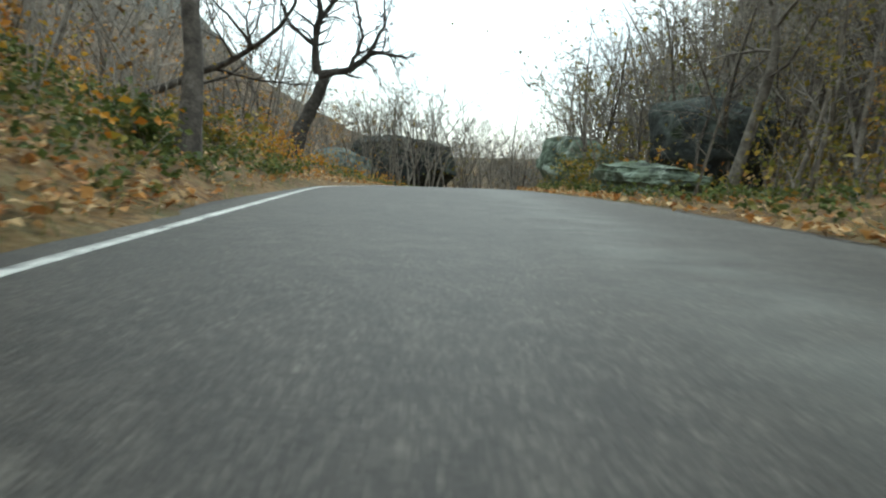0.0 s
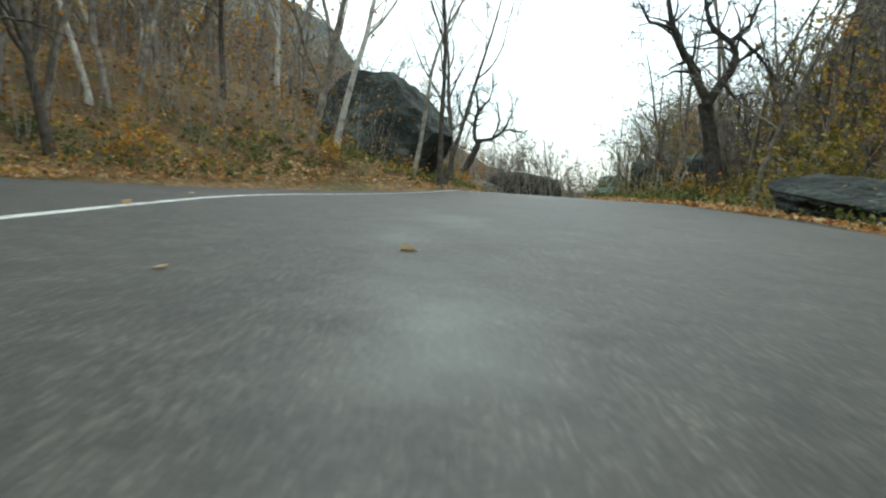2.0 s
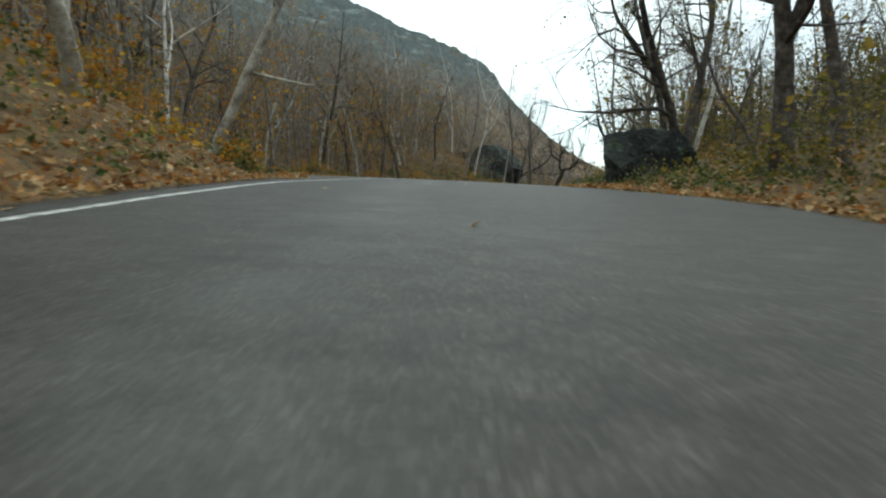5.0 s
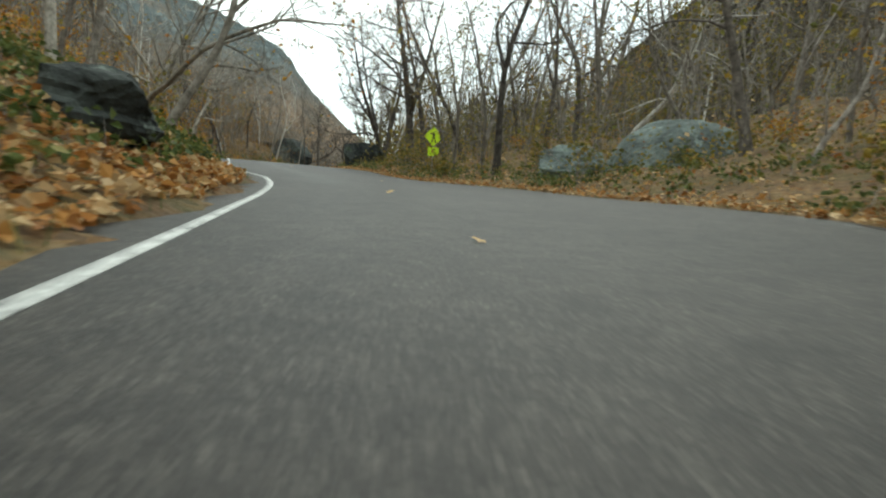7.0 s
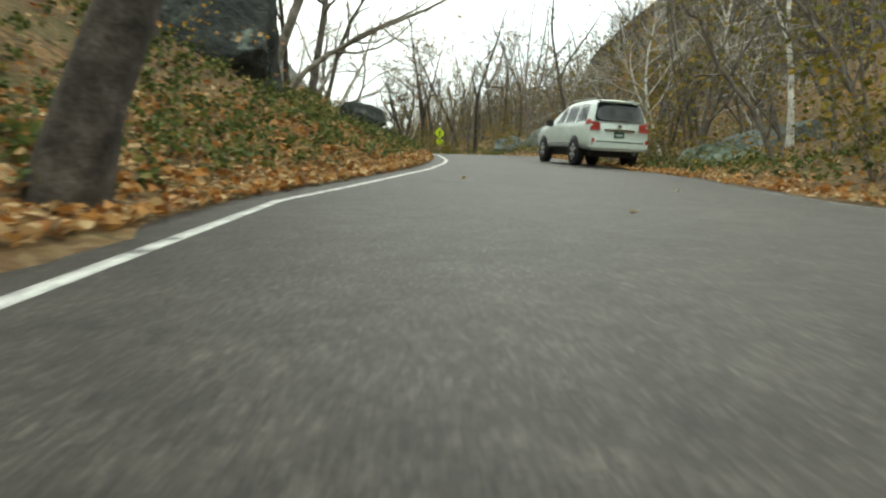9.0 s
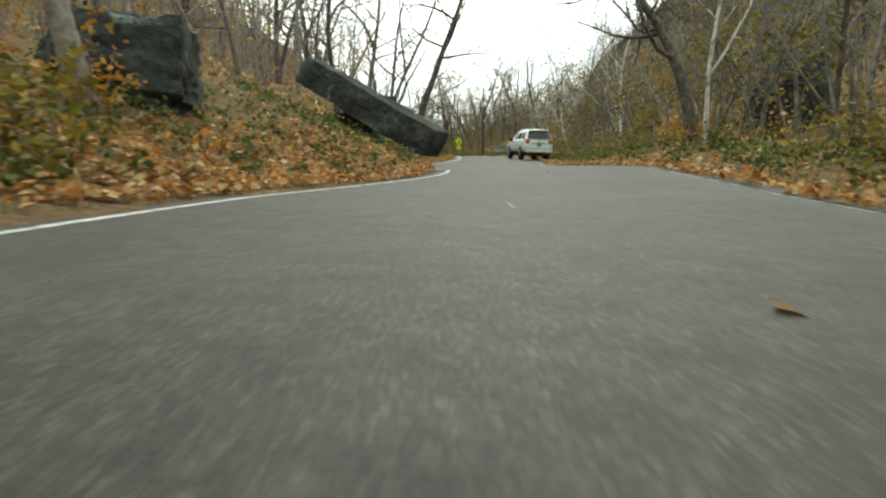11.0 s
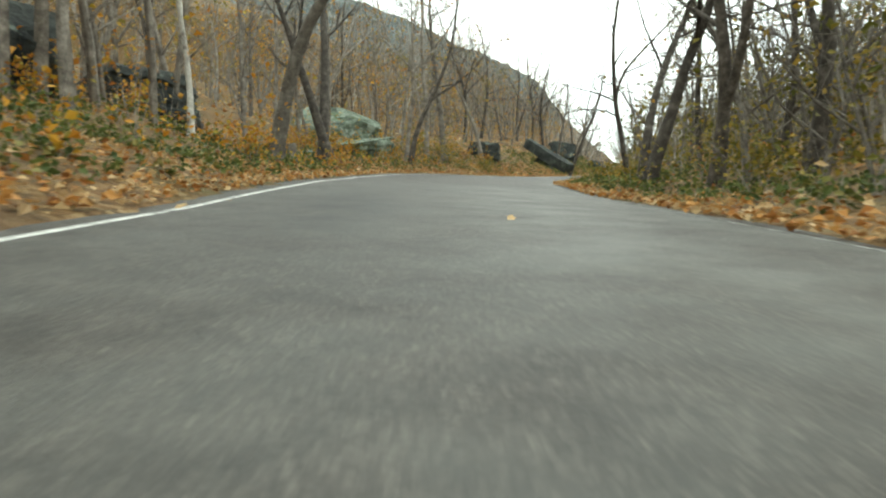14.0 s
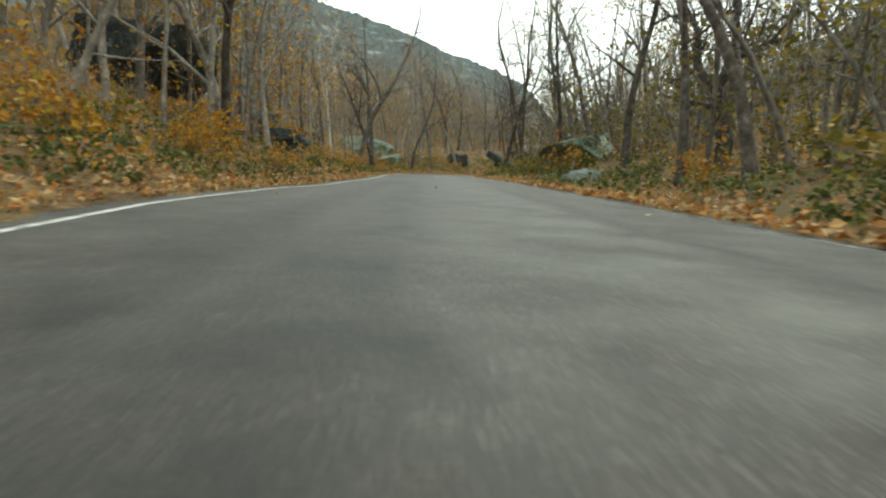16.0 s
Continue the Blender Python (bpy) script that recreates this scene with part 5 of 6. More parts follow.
leaf_litter("leaf_litter", "drift of brown and orange leaves along the verge", 25000, 0.45, 5.5, -1, 61, power=1.4, size=(0.05, 0.12))
leaf_litter("leaf_litter", "drift of tan leaves along the road edge", 17000, 0.15, 4.0, 1, 62, power=1.9, size=(0.07, 0.14))
leaf_litter("leaf_litter", "thick edge of orange leaves beside the asphalt", 27000, 0.36, 2.3, -1, 65, power=1.3, size=(0.05, 0.115), s0=-6)
leaf_litter("leaf_litter", "deep orange leaves banked up beside the asphalt", 13000, 0.38, 2.8, -1, 67, power=1.2, size=(0.06, 0.125), s0=72, s1=134)
leaf_litter("leaf_litter", "thin edge of tan leaves beside the asphalt", 11000, 0.1, 1.2, 1, 66, power=1.4, size=(0.06, 0.12), s0=-6)
leaf_litter("leaf_litter", "scattered brown leaves on the forest floor", 9000, 5, 22, -1, 63, size=(0.12, 0.26))
leaf_litter("leaf_litter", "scattered dull leaves on the forest floor", 8000, 5, 22, 1, 64, size=(0.12, 0.26))


def brush(name, label, n, near, far, side, seed, leaf, height, leaves_each, spread=0.35, size=(0.05, 0.11), s0=-40, s1=None, power=1.0, stems=1, bark="bark_grey"):
    """Low plants, joined: thin stems with small leaves."""
    r = np.random.RandomState(seed)
    p, s = strip_points(r, n, near, far, side, s0, s1, power)
    clump = 0.5 + 0.5 * lumps(p[:, 0], p[:, 1], 6.0, seed)
    keep = r.uniform(0, 1, len(p)) < 0.25 + clump
    p = p[keep]
    wood, lv = Wood(), Leaves()
    h = r.uniform(0.5, 1.3, len(p)) * height
    for i in range(len(p)):
        for _ in range(stems):
            e = p[i] + (r.normal(0, spread * h[i]), r.normal(0, spread * h[i]), h[i] * r.uniform(0.7, 1.1))
            wood.cone(p[i] - (0, 0, 0.05), e, 0.009)
    m = leaves_each
    c = np.repeat(p, m, axis=0) + r.normal(0, 1, (len(p) * m, 3)) * np.repeat(np.stack([h * spread, h * spread, h * 0.25], 1), m, axis=0)
    c[:, 2] += np.repeat(h * 0.6, m)
    lv.add(c, r.uniform(*size, len(c)), r, 0.45)
    ob = tagged(mat(new(name, lv.mesh(name)), leaf), label, "undergrowth", kind="stuff")
    if stems:
        under(mat(new("stem", wood.mesh("stem")), bark), ob)
    return ob


brush("undergrowth", "green brambles and ferns on the bank", 4200, 0.9, 6.0, -1, 71, "leaf_green", 0.32, 10, size=(0.05, 0.10))
brush("undergrowth", "dense low green brambles on the leafy bank", 2600, 0.8, 5.0, -1, 91, "leaf_green", 0.20, 10, size=(0.05, 0.10), s0=74, s1=114)
brush("undergrowth", "low green plants among fallen leaves", 1800, 0.8, 5.0, -1, 92, "leaf_green", 0.18, 10, size=(0.05, 0.10), s0=118, s1=200)
brush("undergrowth", "orange and yellow seedlings on the bank", 1300, 1.0, 9, -1, 72, "leaf_orange", 0.55, 10, size=(0.06, 0.12), s1=72)
brush("undergrowth", "yellow seedlings on the lower bank", 1000, 1.0, 9, -1, 94, "leaf_orange", 0.55, 10, size=(0.06, 0.12), s0=131)
brush("undergrowth", "low green moss and ferns under the big rock", 900, 0.6, 4.5, -1, 95, "leaf_green", 0.22, 10, size=(0.05, 0.10), s0=-14, s1=10)
brush("undergrowth", "olive bushes at the edge of the woods", 2500, 1.0, 9, 1, 73, "leaf_olive", 0.7, 13)
brush("undergrowth", "green plants along the road edge", 4600, 0.7, 4.5, 1, 74, "leaf_green", 0.26, 11, power=1.2)
brush("undergrowth", "rust-brown bracken under the trees", 1000, 3, 16, 1, 75, "litter", 0.8, 10, size=(0.07, 0.15))
brush("undergrowth", "brown bracken on the slope", 1000, 3, 16, -1, 76, "litter", 0.7, 10, size=(0.07, 0.15))
brush("undergrowth", "thin bare saplings in the woods", 1500, 2.5, 18, 1, 78, "leaf_olive", 2.2, 14, spread=0.22, size=(0.06, 0.12), stems=4)
brush("undergrowth", "thin saplings with a few orange leaves", 600, 2.5, 18, -1, 79, "leaf_orange", 2.0, 13, spread=0.22, size=(0.06, 0.12), stems=4, s1=72)
brush("undergrowth", "thin saplings behind the bank", 350, 8, 18, -1, 96, "leaf_orange", 2.0, 13, spread=0.22, size=(0.06, 0.12), stems=4, s0=72, s1=128)
brush("undergrowth", "thin saplings keeping orange leaves on the slope", 500, 2.5, 18, -1, 97, "leaf_orange", 2.0, 13, spread=0.22, size=(0.06, 0.12), stems=4, s0=128)

brush("undergrowth", "brown twiggy saplings on the slope above the lay-by", 1000, 2.0, 20, -1, 93, "leaf_rust", 2.4, 16, spread=0.22, size=(0.06, 0.13), s0=-12, s1=48, stems=5)


def tuft(name, label, n, side, seed):
    r = np.random.RandomState(seed)
    p, s = strip_points(r, n, 0.3, 2.2, side, power=1.2)
    keep = lumps(p[:, 0], p[:, 1], 9.0, seed) > 0.1
    p = p[keep]
    e = p + np.stack([r.normal(0, 0.06, len(p)), r.normal(0, 0.06, len(p)), r.uniform(0.08, 0.24, len(p))], 1)
    w = Wood()
    for a, b in zip(p, e):
        w.cone(a, b, 0.006)
    return tagged(mat(new(name, w.mesh(name)), "leaf_green"), label, "grass", kind="stuff")


tuft("grass", "short green grass along the verge", 7000, -1, 81)
tuft("grass", "short green grass at the road edge", 12000, 1, 82)


# ---------------------------------------------------------------- bushes one can count
def bush_meshes(seed, height, stems, leaves, leaf, bark="bark_grey", leaf_size=0.105):
    r = np.random.RandomState(seed)
    wood, tips = Wood(), []
    for _ in range(stems):
        a = r.uniform(0, 6.283)
        p, rad = limb(r, (0, 0, -0.1), (math.cos(a) * 0.5, math.sin(a) * 0.5, 1), height * r.uniform(0.6, 1.1), 0.016, 4, 0.16, 0.02)
        wood.tube(p, rad, 3)
        for _ in range(6):
            k = r.randint(1, 5)
            q = p[k] + sideways(r, unit(p[k] - p[k - 1]), r.uniform(0.4, 1.0)) * height * r.uniform(0.2, 0.45)
            wood.cone(p[k], q, 0.007)
            tips += [(p[k] + q) / 2, q]
    t = np.array(tips)
    lv = Leaves()
    lv.add(t[r.randint(0, len(t), leaves)] + r.normal(0, 0.09, (leaves, 3)), r.uniform(0.6, 1.4, leaves) * leaf_size, r, 0.5)
    stem, fol = wood.mesh("stem"), lv.mesh("foliage")
    stem.materials.append(MATS[bark])
    fol.materials.append(MATS[leaf])
    return stem, fol


def bush(label, meshes, m):
    root = tagged(new("bush"), label, "bush", "bushes beside the road")
    for nm, me in zip(("stem", "foliage"), meshes):
        under(new(nm, me), root)
    root.matrix_basis = m
    return root


BUSH = [("orange-leaved bush on the leafy bank", bush_meshes(1, 1.5, 7, 300, "leaf_orange")), ("yellow-brown bush at the verge", bush_meshes(2, 1.2, 7, 280, "leaf_olive")), ("green bramble bush at the verge", bush_meshes(3, 0.8, 7, 300, "leaf_green")), ("tall thin olive bush in the woods", bush_meshes(4, 2.3, 7, 360, "leaf_olive"))]
r_b = np.random.RandomState(90)
started = {}
for side, mix in ((-1, (0.5, 0.15, 0.25, 0.1)), (1, (0.16, 0.34, 0.2, 0.3))):
    pts, way = strip_points(r_b, 150, 1.3, 8.0, side, -30, power=1.2)
    for p, s in zip(pts, way):
        if side < 0 and 74 < s < 131:
            continue
        k = r_b.choice(4, p=mix)
        m = pose(p[0], p[1], p[2], 0, 0, r_b.uniform(0, 360)) @ Matrix.Scale(r_b.uniform(0.6, 1.15), 4)
        if k in started:
            copy_thing(started[k], m)
        else:
            started[k] = bush(*BUSH[k], m)
# thicker clumps: yellow-orange along the lower bank, green and olive round the mossy boulder and beside the forked oak
CLUMPS = [(0, r_b.uniform(160, 206), -r_b.uniform(4.2, 8.0), r_b.uniform(0.9, 1.5)) for _ in range(26)]
CLUMPS += [(r_b.choice((1, 2)), r_b.uniform(172, 181), r_b.uniform(3.9, 5.6), r_b.uniform(0.55, 0.85)) for _ in range(9)]
CLUMPS += [(r_b.choice((1, 3)), r_b.uniform(-2, 16), r_b.uniform(7.2, 10), r_b.uniform(0.8, 1.2)) for _ in range(9)]
CLUMPS += [(0, r_b.uniform(128, 150), -r_b.uniform(4.2, 8.0), r_b.uniform(0.7, 1.1)) for _ in range(12)]
for k, s, lat, scale in CLUMPS:
    x, y, z = on_road(s, lat)
    copy_thing(started[k], pose(x, y, gz(x, y), 0, 0, r_b.uniform(0, 360)) @ Matrix.Scale(scale, 4))
dead = new("dead_bush")
for nm, me in zip(("stem",), tree_meshes(seed=5, height=1.5, radius=0.035, limbs=9, first=0.1, crook=0.2, stems=5, bark="bark_birch", branches=4, twigs=3)[:1]):
    under(new(nm, me), dead)
dead.matrix_basis = pose(5.9, 6.9, gz(5.9, 6.9))
tagged(dead, "pale dead bush with bare stems at the verge", "bush")



def stump(label, x, y, radius, height):
    """A sawn stump: fluted bark with spreading feet, and a pale weathered top."""
    r = np.random.RandomState(7)
    n, rows = 22, ((1.5, -0.15), (1.28, 0.06), (1.06, 0.2), (1.0, 0.6), (0.97, 1.0))
    root = tagged(new("tree_stump"), label, "tree stump")
    flute = 1 + 0.10 * np.sin(np.arange(n) * 2 * np.pi * 5 / n) + r.uniform(-0.05, 0.05, n)
    v = [(math.cos(2 * math.pi * i / n) * radius * k * (1 + (flute[i] - 1) * (1.6 - u)), math.sin(2 * math.pi * i / n) * radius * k * (1 + (flute[i] - 1) * (1.6 - u)), u * height + (0.05 * math.sin(i) * height if u == 1 else 0)) for k, u in rows for i in range(n)]
    f = [(a * n + i, a * n + (i + 1) % n, (a + 1) * n + (i + 1) % n, (a + 1) * n + i) for a in range(len(rows) - 1) for i in range(n)]
    under(mat(new("bark", mesh("bark", v, f)), "bark_grey"), root)
    top = v[-n:] + [(0, 0, height * 0.97)]
    under(mat(new("sawn_top", mesh("sawn_top", top, [(i, (i + 1) % n, n) for i in range(n)], False)), "bark_birch"), root)
    root.matrix_basis = pose(x, y, gz(x, y))
    return root


stump("weathered grey tree stump in fallen leaves", 32.2, -152.4, 0.2, 0.6)

# ---------------------------------------------------------------- crossing sign
def plain(name, colour, rough=0.5, metal=0.0, spec=0.4):
    return material(name, [(0.3, tuple(c * 0.88 for c in colour)), (0.7, colour)], scale=3, rough=rough, bump=0.04, fine=30, metal=metal, spec=spec, bump_scale=0.004)


plain("sign_yellow", (0.62, 0.85, 0.02), 0.45)
plain("sign_black", (0.012, 0.012, 0.012), 0.5)
plain("steel", (0.32, 0.33, 0.33), 0.45, 0.8)


def box(name, size, material_name, parent, m=Matrix(), bevel=0.0, label=""):
    bm = bmesh.new()
    bmesh.ops.create_cube(bm, size=1.0)
    for v in bm.verts:
        v.co = Vector((v.co.x * size[0], v.co.y * size[1], v.co.z * size[2]))
    if bevel:
        bmesh.ops.bevel(bm, geom=list(bm.edges), offset=bevel, segments=2, affect="EDGES")
    me = bpy.data.meshes.new(name)
    bm.to_mesh(me)
    bm.free()
    me.materials.append(MATS[material_name])
    ob = new(name, me)
    ob.matrix_basis = m
    if parent:
        ob.parent = parent
    if label:
        tagged(ob, label)
    return ob


sx, sy = 20.8, -46.4
sign = tagged(new("crossing_sign"), "fluorescent yellow-green diamond warning sign on a steel post", "road sign")
top_z = 0.02 - gz(sx, sy)
box("post", (0.06, 0.04, top_z + 0.9), "steel", sign, pose(0, 0.035, (top_z + 0.9) / 2 - 0.35), 0.004, "galvanised steel post")
panel = box("diamond_panel", (0.762, 0.008, 0.762), "sign_yellow", sign, pose(0, 0, top_z, 0, 45, 0), 0.003, "fluorescent yellow-green diamond panel")
box("symbol", (0.10, 0.004, 0.30), "sign_black", sign, pose(0.0, -0.007, top_z + 0.05, 0, 6, 0), 0.0, "plain black bar")
box("symbol", (0.06, 0.004, 0.30), "sign_black", sign, pose(-0.07, -0.008, top_z - 0.2, 0, 14, 0), 0.0, "plain black bar")
box("symbol", (0.06, 0.004, 0.30), "sign_black", sign, pose(0.08, -0.008, top_z - 0.2, 0, -16, 0), 0.0, "plain black bar")
box("symbol", (0.20, 0.004, 0.05), "sign_black", sign, pose(-0.02, -0.009, top_z + 0.09, 0, 20, 0), 0.0, "plain black bar")
plate = box("plate", (0.61, 0.008, 0.46), "sign_yellow", sign, pose(0.02, 0, top_z - 0.80), 0.003, "fluorescent yellow-green plate")
for k, (w, dz) in enumerate(((0.22, 0.10), (0.40, -0.04), (0.40, -0.13))):
    box("text_bar", (w, 0.004, 0.05 if k == 0 else 0.03), "sign_black", sign, pose(0.02, -0.007, top_z - 0.80 + dz), 0.0)
sign.matrix_basis = pose(sx, sy, gz(sx, sy), 0, 0, 24)

# ---------------------------------------------------------------- the white off-road car
plain("car_paint", (0.62, 0.70, 0.645), 0.16, 0.0, 0.6)
plain("car_black", (0.015, 0.015, 0.016), 0.6)
plain("tyre_rubber", (0.02, 0.02, 0.02), 0.9)
plain("alloy", (0.6, 0.61, 0.62), 0.4, 0.6)
plain("chrome", (0.6, 0.61, 0.62), 0.15, 1.0)
plain("lamp_red", (0.45, 0.035, 0.015), 0.15, 0.0, 0.6)
plain("plate_green", (0.03, 0.10, 0.07), 0.5)
glass = bpy.data.materials.new("car_glass")
MATS["car_glass"] = glass
glass.use_nodes = True
gb = glass.node_tree.nodes["Principled BSDF"]
gb.inputs["Base Color"].default_value, gb.inputs["Roughness"].default_value, gb.inputs["Specular IOR Level"].default_value = (0.012, 0.018, 0.022, 1), 0.05, 0.9

# roof line, from the tailgate to the front bumper: way along the car, height
CAR_TOP = np.array([(-1.06, 1.60), (-0.92, 1.80), (-0.6, 1.87), (0.2, 1.90), (1.0, 1.87), (1.45, 1.80), (1.9, 1.55), (2.35, 1.22), (2.6, 1.17), (3.2, 1.12), (3.6, 1.02), (3.82, 0.84), (3.86, 0.72)])
CAR_BELT = 1.17


def car_section(y):
    """Half outline of the body at y, from the sill up to the roof's middle."""
    top = float(np.interp(y, CAR_TOP[:, 0], CAR_TOP[:, 1]))
    belt = min(CAR_BELT + 0.03 * (y < 0), top - 0.03)
    w = 0.965 - 0.10 * max(0, (y - 2.9) / 0.95) ** 2 - 0.05 * max(0, (-0.75 - y) / 0.35) ** 2
    low = 0.44 if y > -0.9 else 0.50
    up = top - belt
    return np.array([(0, low), (0.72 * w, low), (0.95 * w, low + 0.06), (w, 0.66), (w * 1.005, 0.88), (0.985 * w, belt - 0.06), (0.955 * w, belt), (0.955 * w - 0.12 * up, belt + 0.35 * up), (0.955 * w - 0.27 * up, belt + 0.78 * up), (0.90 * w - 0.34 * up, belt + 0.94 * up), (0.55 * w - 0.2 * up, top), (0, top + 0.012)])


def car_point(y, k, out=0.0):
    """A place on the left flank (k: way up the outline, 0 to 11), moved outwards."""
    q = car_section(y)
    i = min(int(k), 10)
    p = q[i] + (q[i + 1] - q[i]) * (k - i)
    d = q[i + 1] - q[i]
    n = unit((d[1], -d[0]))
    rear = 0.30 * max(0.0, p[1] - 1.12) * max(0.0, min(1.0, (-0.55 - y) / 0.5))
    return Vector((p[0] + n[0] * out, y + rear, p[1] + n[1] * out))


def car_part(name, bm, material_name, parent, label="", mirror=False, smooth=True):
    bmesh.ops.recalc_face_normals(bm, faces=bm.faces)
    me = bpy.data.meshes.new(name)
    bm.to_mesh(me)
    bm.free()
    me.polygons.foreach_set("use_smooth", [smooth] * len(me.polygons))
    me.materials.append(MATS[material_name])
    ob = under(new(name, me), parent)
    if label:
        tagged(ob, label)
    return ob


def car_patch(name, y0, y1, k0, k1, out, side, material_name, parent, label="", n=8, slant=(0, 0)):
    """A thin panel that follows the flank: glass, lamp or trim."""
    bm = bmesh.new()
    rows = []
    for j in range(5):
        k = k0 + (k1 - k0) * j / 4
        a, b = y0 + slant[0] * j / 4, y1 + slant[1] * j / 4
        row = []
        for i in range(n + 1):
            p = car_point(a + (b - a) * i / n, k, out)
            row.append(bm.verts.new((p.x * side, p.y, p.z)))
        rows.append(row)
    for j in range(4):
        for i in range(n):
            bm.faces.new((rows[j][i], rows[j][i + 1], rows[j + 1][i + 1], rows[j + 1][i]))
    bmesh.ops.solidify(bm, geom=bm.faces[:], thickness=0.006)
    return car_part(name, bm, material_name, parent, label)


def quad_panel(name, corners, thick, material_name, parent, label="", n=6, bow=0.0):
    """A panel across the tail between four corners, slightly bowed backwards."""
    bm = bmesh.new()
    a, b, c, d = (Vector(p) for p in corners)
    rows = []
    for j in range(4):
        v = j / 3
        row = []
        for i in range(n + 1):
            u = i / n
            p = a.lerp(b, u).lerp(d.lerp(c, u), v)
            p.y -= bow * (1 - (2 * u - 1) ** 2)
            row.append(bm.verts.new(p))
        rows.append(row)
    for j in range(3):
        for i in range(n):
            bm.faces.new((rows[j][i], rows[j][i + 1], rows[j + 1][i + 1], rows[j + 1][i]))
    bmesh.ops.solidify(bm, geom=bm.faces[:], thickness=thick)
    return car_part(name, bm, material_name, parent, label)


def lathe(name, profile, material_name, parent, m, n=28, label=""):
    """A turned part: radius and height along x."""
    bm = bmesh.new()
    rings = [[bm.verts.new((x, r * math.cos(2 * math.pi * i / n), r * math.sin(2 * math.pi * i / n))) for i in range(n)] for r, x in profile]
    for p, q in zip(rings[:-1], rings[1:]):
        for i in range(n):
            bm.faces.new((p[i], p[(i + 1) % n], q[(i + 1) % n], q[i]))
    for ring in (rings[0], rings[-1]):
        if len(set(round(v.co.y, 4) for v in ring)) > 2:
            bm.faces.new(ring)
    ob = car_part(name, bm, material_name, parent, label)
    ob.matrix_basis = m
    return ob


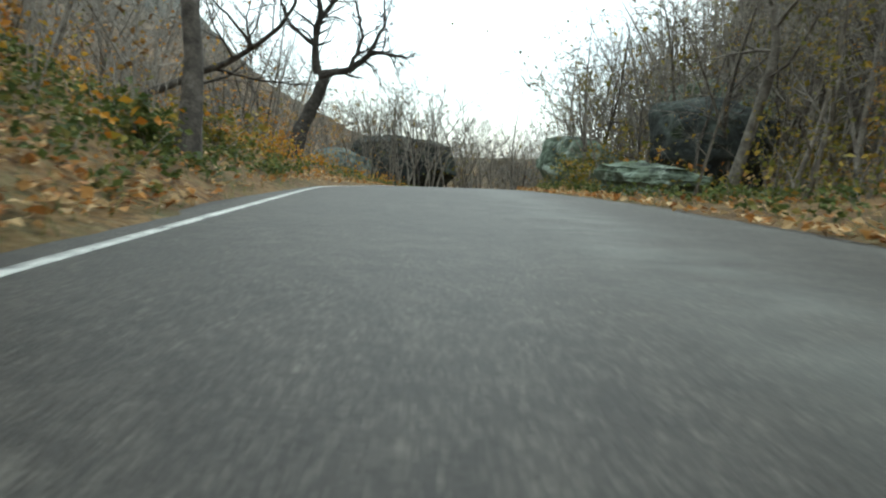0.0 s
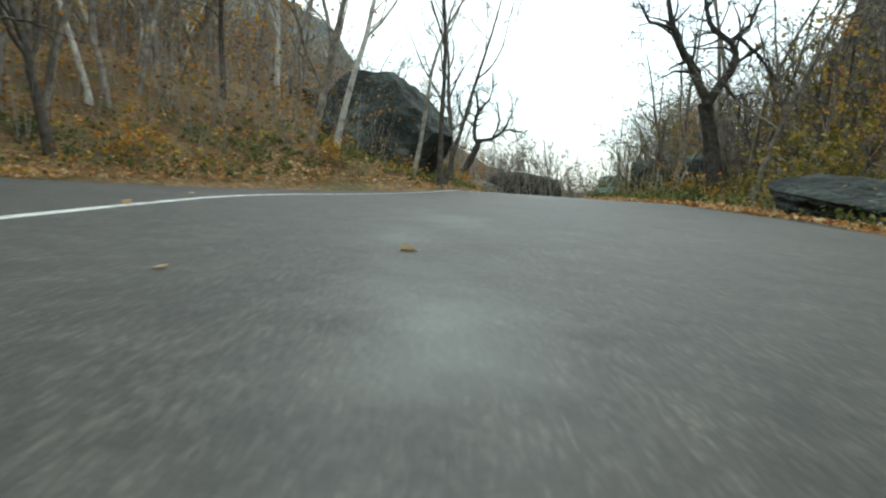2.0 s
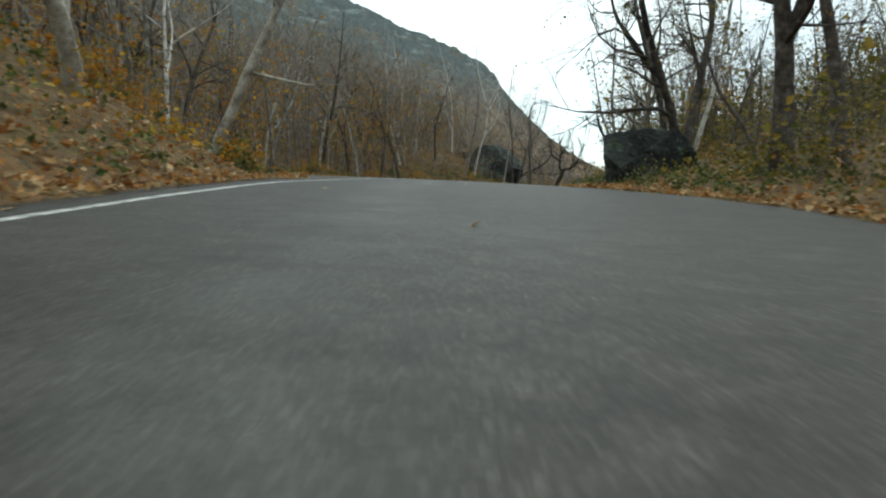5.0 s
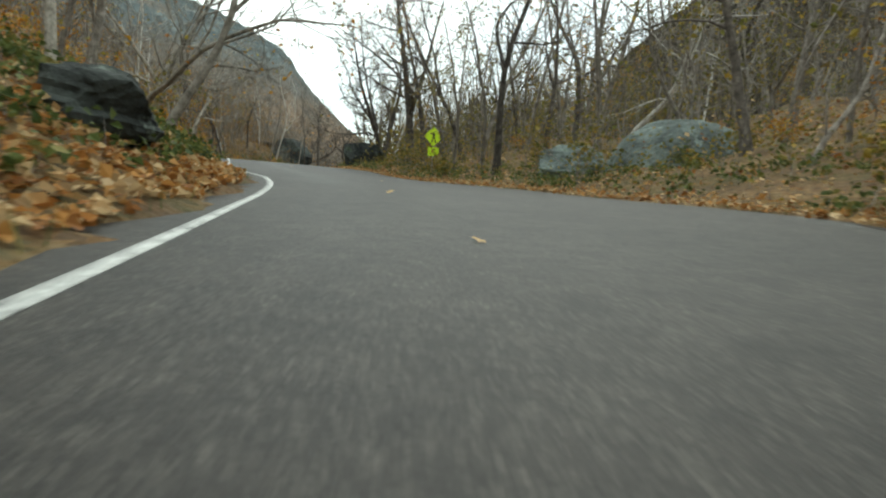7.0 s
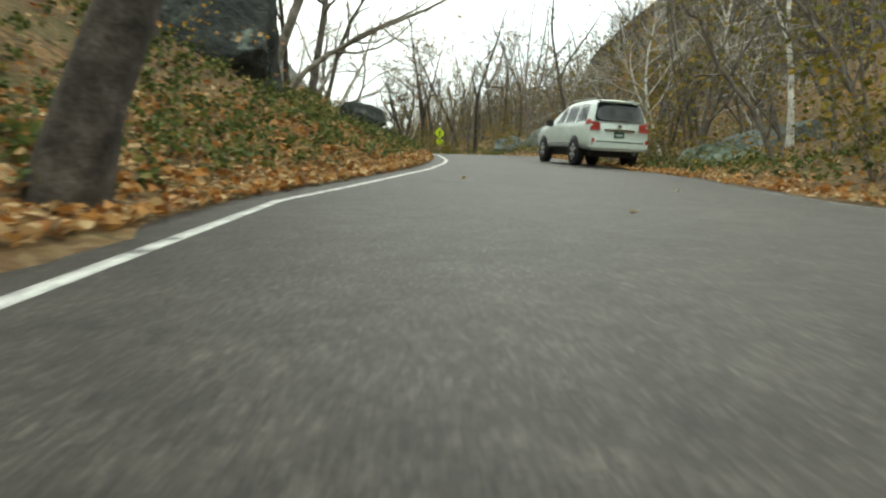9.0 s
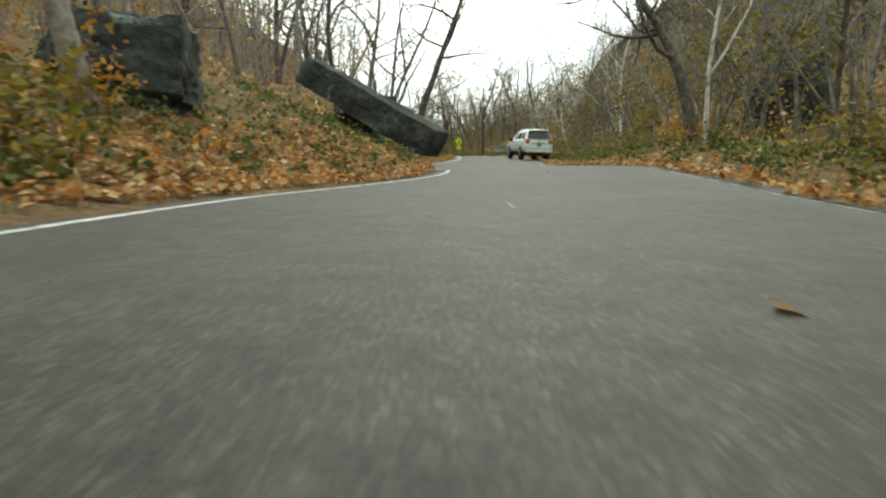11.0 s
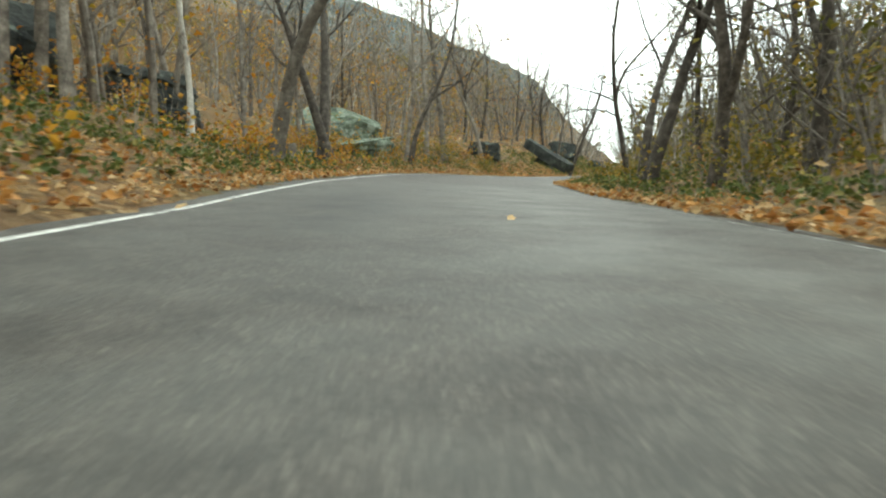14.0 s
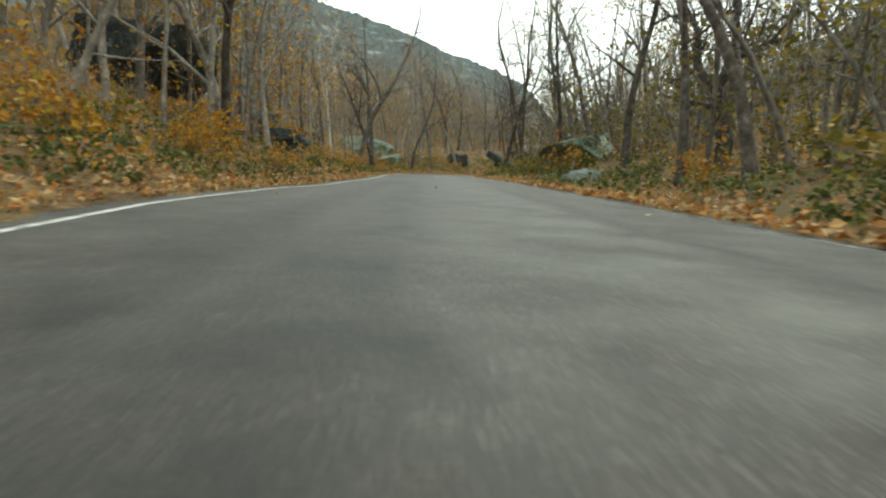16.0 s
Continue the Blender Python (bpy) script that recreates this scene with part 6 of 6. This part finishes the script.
def car():
    root = tagged(new("car"), "pearl-white large off-road estate car on the road", "car")
    bm = bmesh.new()
    ys = [-1.06, -1.0, -0.92, -0.8, -0.6, -0.3, 0, 0.4, 0.8, 1.2, 1.5, 1.8, 2.1, 2.35, 2.6, 2.9, 3.2, 3.5, 3.7, 3.8, 3.86]
    sections = []
    for y in ys:
        q = car_section(y)
        half = [car_point(y, k) for k in range(12)]
        right = [bm.verts.new(p) for p in half]
        left = [right[0] if i == 0 else right[11] if i == 11 else bm.verts.new((-p.x, p.y, p.z)) for i, p in enumerate(half)]
        sections.append((right, left))
    for (r0, l0), (r1, l1) in zip(sections[:-1], sections[1:]):
        for i in range(11):
            bm.faces.new((r0[i], r1[i], r1[i + 1], r0[i + 1]))
            if len({l0[i], l0[i + 1], l1[i + 1], l1[i]}) == 4:
                bm.faces.new((l0[i + 1], l1[i + 1], l1[i], l0[i]))
    for right, left in (sections[0], sections[-1]):
        for i in range(11):
            vs = []
            for v in (right[i], right[i + 1], left[i + 1], left[i]):
                if v not in vs:
                    vs.append(v)
            if len(vs) > 2:
                bm.faces.new(vs)
    car_part("body", bm, "car_paint", root, "pearl-white painted body")
    for side in (-1, 1):
        car_patch("side_window", 1.15, 1.98, 6.12, 8.0, 0.004, side, "car_glass", root, "dark side window", slant=(0.0, -0.52))
        car_patch("side_window", 0.22, 1.08, 6.12, 8.0, 0.004, side, "car_glass", root, "dark side window", slant=(0.0, 0.0))
        car_patch("side_window", -0.72, 0.15, 6.12, 8.0, 0.004, side, "car_glass", root, "dark side window", slant=(0.14, 0.0))
        car_patch("door_trim", 0.1, 2.4, 2.6, 2.9, 0.012, side, "chrome", root, "bright strip along the doors")
        car_patch("sill_strip", 0.5, 2.35, 1.6, 2.1, 0.01, side, "car_black", root)
        car_patch("door_line", 1.105, 1.125, 2.4, 6.1, 0.003, side, "car_black", root, n=1)
        car_patch("door_line", 0.175, 0.195, 2.9, 6.1, 0.003, side, "car_black", root, n=1)
        for hy in (1.28, 0.36):
            box("door_handle", (0.03, 0.2, 0.035), "car_paint", root, pose(side * 0.985, hy, 1.05), 0.008)
        rail = box("roof_rail", (0.04, 1.9, 0.035), "alloy", root, pose(side * 0.60, 0.35, 1.895), 0.012, "slim roof rail")
        mirror = box("wing_mirror", (0.24, 0.13, 0.2), "car_black", root, pose(side * 1.08, 2.02, 1.22), 0.04, "dark wing mirror")
        # lamps that wrap from flank to tail
        car_patch("tail_lamp", -1.05, -0.72, 5.0, 6.5, 0.012, side, "lamp_red", root, "red tail lamp")
        quad_panel("tail_lamp", [(side * 0.93, -1.075, 0.98), (side * 0.60, -1.095, 1.0), (side * 0.62, -1.05, 1.22), (side * 0.90, -1.03, 1.26)], 0.02, "lamp_red", root, "red tail lamp", bow=0.0)
        box("reflector", (0.09, 0.02, 0.12), "lamp_red", root, pose(side * 0.84, -1.17, 0.72), 0.006, "red reflector")
        for wy in (0.0, 2.85):
            # black ring on the flank paints the shade of the gap round the wheel
            lathe("wheel_arch", [(0.435, 0.0), (0.435, 0.022), (0.30, 0.026)], "car_black", root, pose(side * 0.955, wy, 0.42, 0, 0, 0 if side > 0 else 180))
            wheel = under(new("wheel"), root)
            wheel.matrix_basis = pose(side * 0.86, wy, 0.385, 0, 0, 0 if side > 0 else 180)
            lathe("tyre", [(0.26, -0.12), (0.34, -0.14), (0.385, -0.10), (0.39, 0.0), (0.385, 0.10), (0.34, 0.14), (0.26, 0.13)], "tyre_rubber", wheel, Matrix())
            lathe("rim", [(0.26, 0.135), (0.245, 0.12), (0.235, 0.06), (0.06, 0.07), (0.05, 0.11), (0.001, 0.11)], "car_black", wheel, Matrix())
            for a in range(6):
                box("spoke", (0.035, 0.085, 0.21), "alloy", wheel, pose(0.125, 0, 0, 60 * a, 0, 0) @ pose(0, 0, 0.135), 0.012)
    quad_panel("rear_window", [(-0.80, -1.06, 1.27), (0.80, -1.06, 1.27), (0.68, -0.885, 1.76), (-0.68, -0.885, 1.76)], 0.012, "car_glass", root, "dark tailgate window", bow=0.03)
    quad_panel("windscreen", [(-0.78, 2.36, 1.24), (0.78, 2.36, 1.24), (0.62, 1.50, 1.81), (-0.62, 1.50, 1.81)], 0.012, "car_glass", root, "dark windscreen", bow=-0.04)
    box("spoiler", (1.28, 0.22, 0.045), "car_paint", root, pose(0, -0.84, 1.815, 6, 0, 0), 0.02, "white roof spoiler")
    box("rear_bumper", (1.84, 0.22, 0.30), "car_paint", root, pose(0, -1.07, 0.62), 0.06, "white rear bumper")
    box("bumper_gap", (1.5, 0.03, 0.03), "car_black", root, pose(0, -1.175, 0.70), 0.004)
    box("garnish", (0.98, 0.04, 0.06), "chrome", root, pose(0, -1.10, 1.02), 0.015, "chrome tailgate bar")
    box("number_plate", (0.32, 0.012, 0.16), "plate_green", root, pose(0.0, -1.088, 0.90), 0.004, "dark green number plate")
    box("text_bar", (0.22, 0.006, 0.05), "alloy", root, pose(0.0, -1.097, 0.89), 0.0)
    box("emblem", (0.13, 0.012, 0.09), "chrome", root, pose(0, -1.08, 1.14), 0.03, "small chrome oval")
    box("underbody", (1.5, 4.3, 0.22), "car_black", root, pose(0, 1.35, 0.38), 0.04)
    box("exhaust", (0.08, 0.2, 0.08), "steel", root, pose(0.55, -1.0, 0.40), 0.02)
    return root


the_car = car()
the_car.matrix_basis = pose(31.04, -86.79, -4.47, 4.3, 1.7, 17.7) @ Matrix.Diagonal((1, 1, 1.07, 1))

# ---------------------------------------------------------------- single leaves on the asphalt
def fallen_leaf_mesh(seed):
    r = np.random.RandomState(seed)
    bm = bmesh.new()
    n = 10
    c = bm.verts.new((0, 0, 0.01))
    ring = []
    for i in range(n):
        a = 2 * math.pi * i / n
        d = 0.034 * (1.0 + 0.5 * (i % 2)) * r.uniform(0.8, 1.2)
        ring.append(bm.verts.new((d * math.cos(a) * 1.25, d * math.sin(a), 0.006 + r.uniform(0, 0.02))))
    for i in range(n):
        bm.faces.new((c, ring[i], ring[(i + 1) % n]))
    me = bpy.data.meshes.new("fallen_leaf")
    bm.to_mesh(me)
    bm.free()
    return me


leaf_material("dry_leaf", [(0.0, (0.40, 0.17, 0.04)), (0.5, (0.55, 0.32, 0.11)), (1.0, (0.62, 0.46, 0.26))])
LEAF_MESH = [fallen_leaf_mesh(s) for s in range(4)]
for me in LEAF_MESH:
    me.materials.append(MATS["dry_leaf"])
r_l = np.random.RandomState(31)
LYING = [(8.9, -3.3), (18.4, -2.5), (19.8, -0.33), (24.8, -0.2), (24.5, -2.6), (57.4, 0.35), (79.4, 0.27), (84.2, 0.6), (103.6, -0.1), (133.2, 0.3), (136.5, 0.8), (188.4, 0.3), (171.1, -2.15), (171.3, 0.6), (1.9, -0.8), (3.8, -0.36)]
LYING += [(r_l.uniform(-14, 208), r_l.choice((-1, 1)) * r_l.uniform(1.0, 3.0)) for _ in range(44)]
for i, (s, lat) in enumerate(LYING):
    p = on_road(np.array([s]), np.array([lat]))[0]
    lf = new("fallen_leaf", LEAF_MESH[i % 4])
    tilt = 28 if i < 16 else 10
    lf.matrix_basis = pose(p[0], p[1], p[2] + 0.002, r_l.uniform(-tilt, tilt), r_l.uniform(-tilt, tilt), r_l.uniform(0, 360)) @ Matrix.Scale(r_l.uniform(0.85, 1.15) if i < 16 else r_l.uniform(0.5, 0.9), 4)
    tagged(lf, "dry curled autumn leaf lying on the asphalt", "leaf", "leaves on the road")
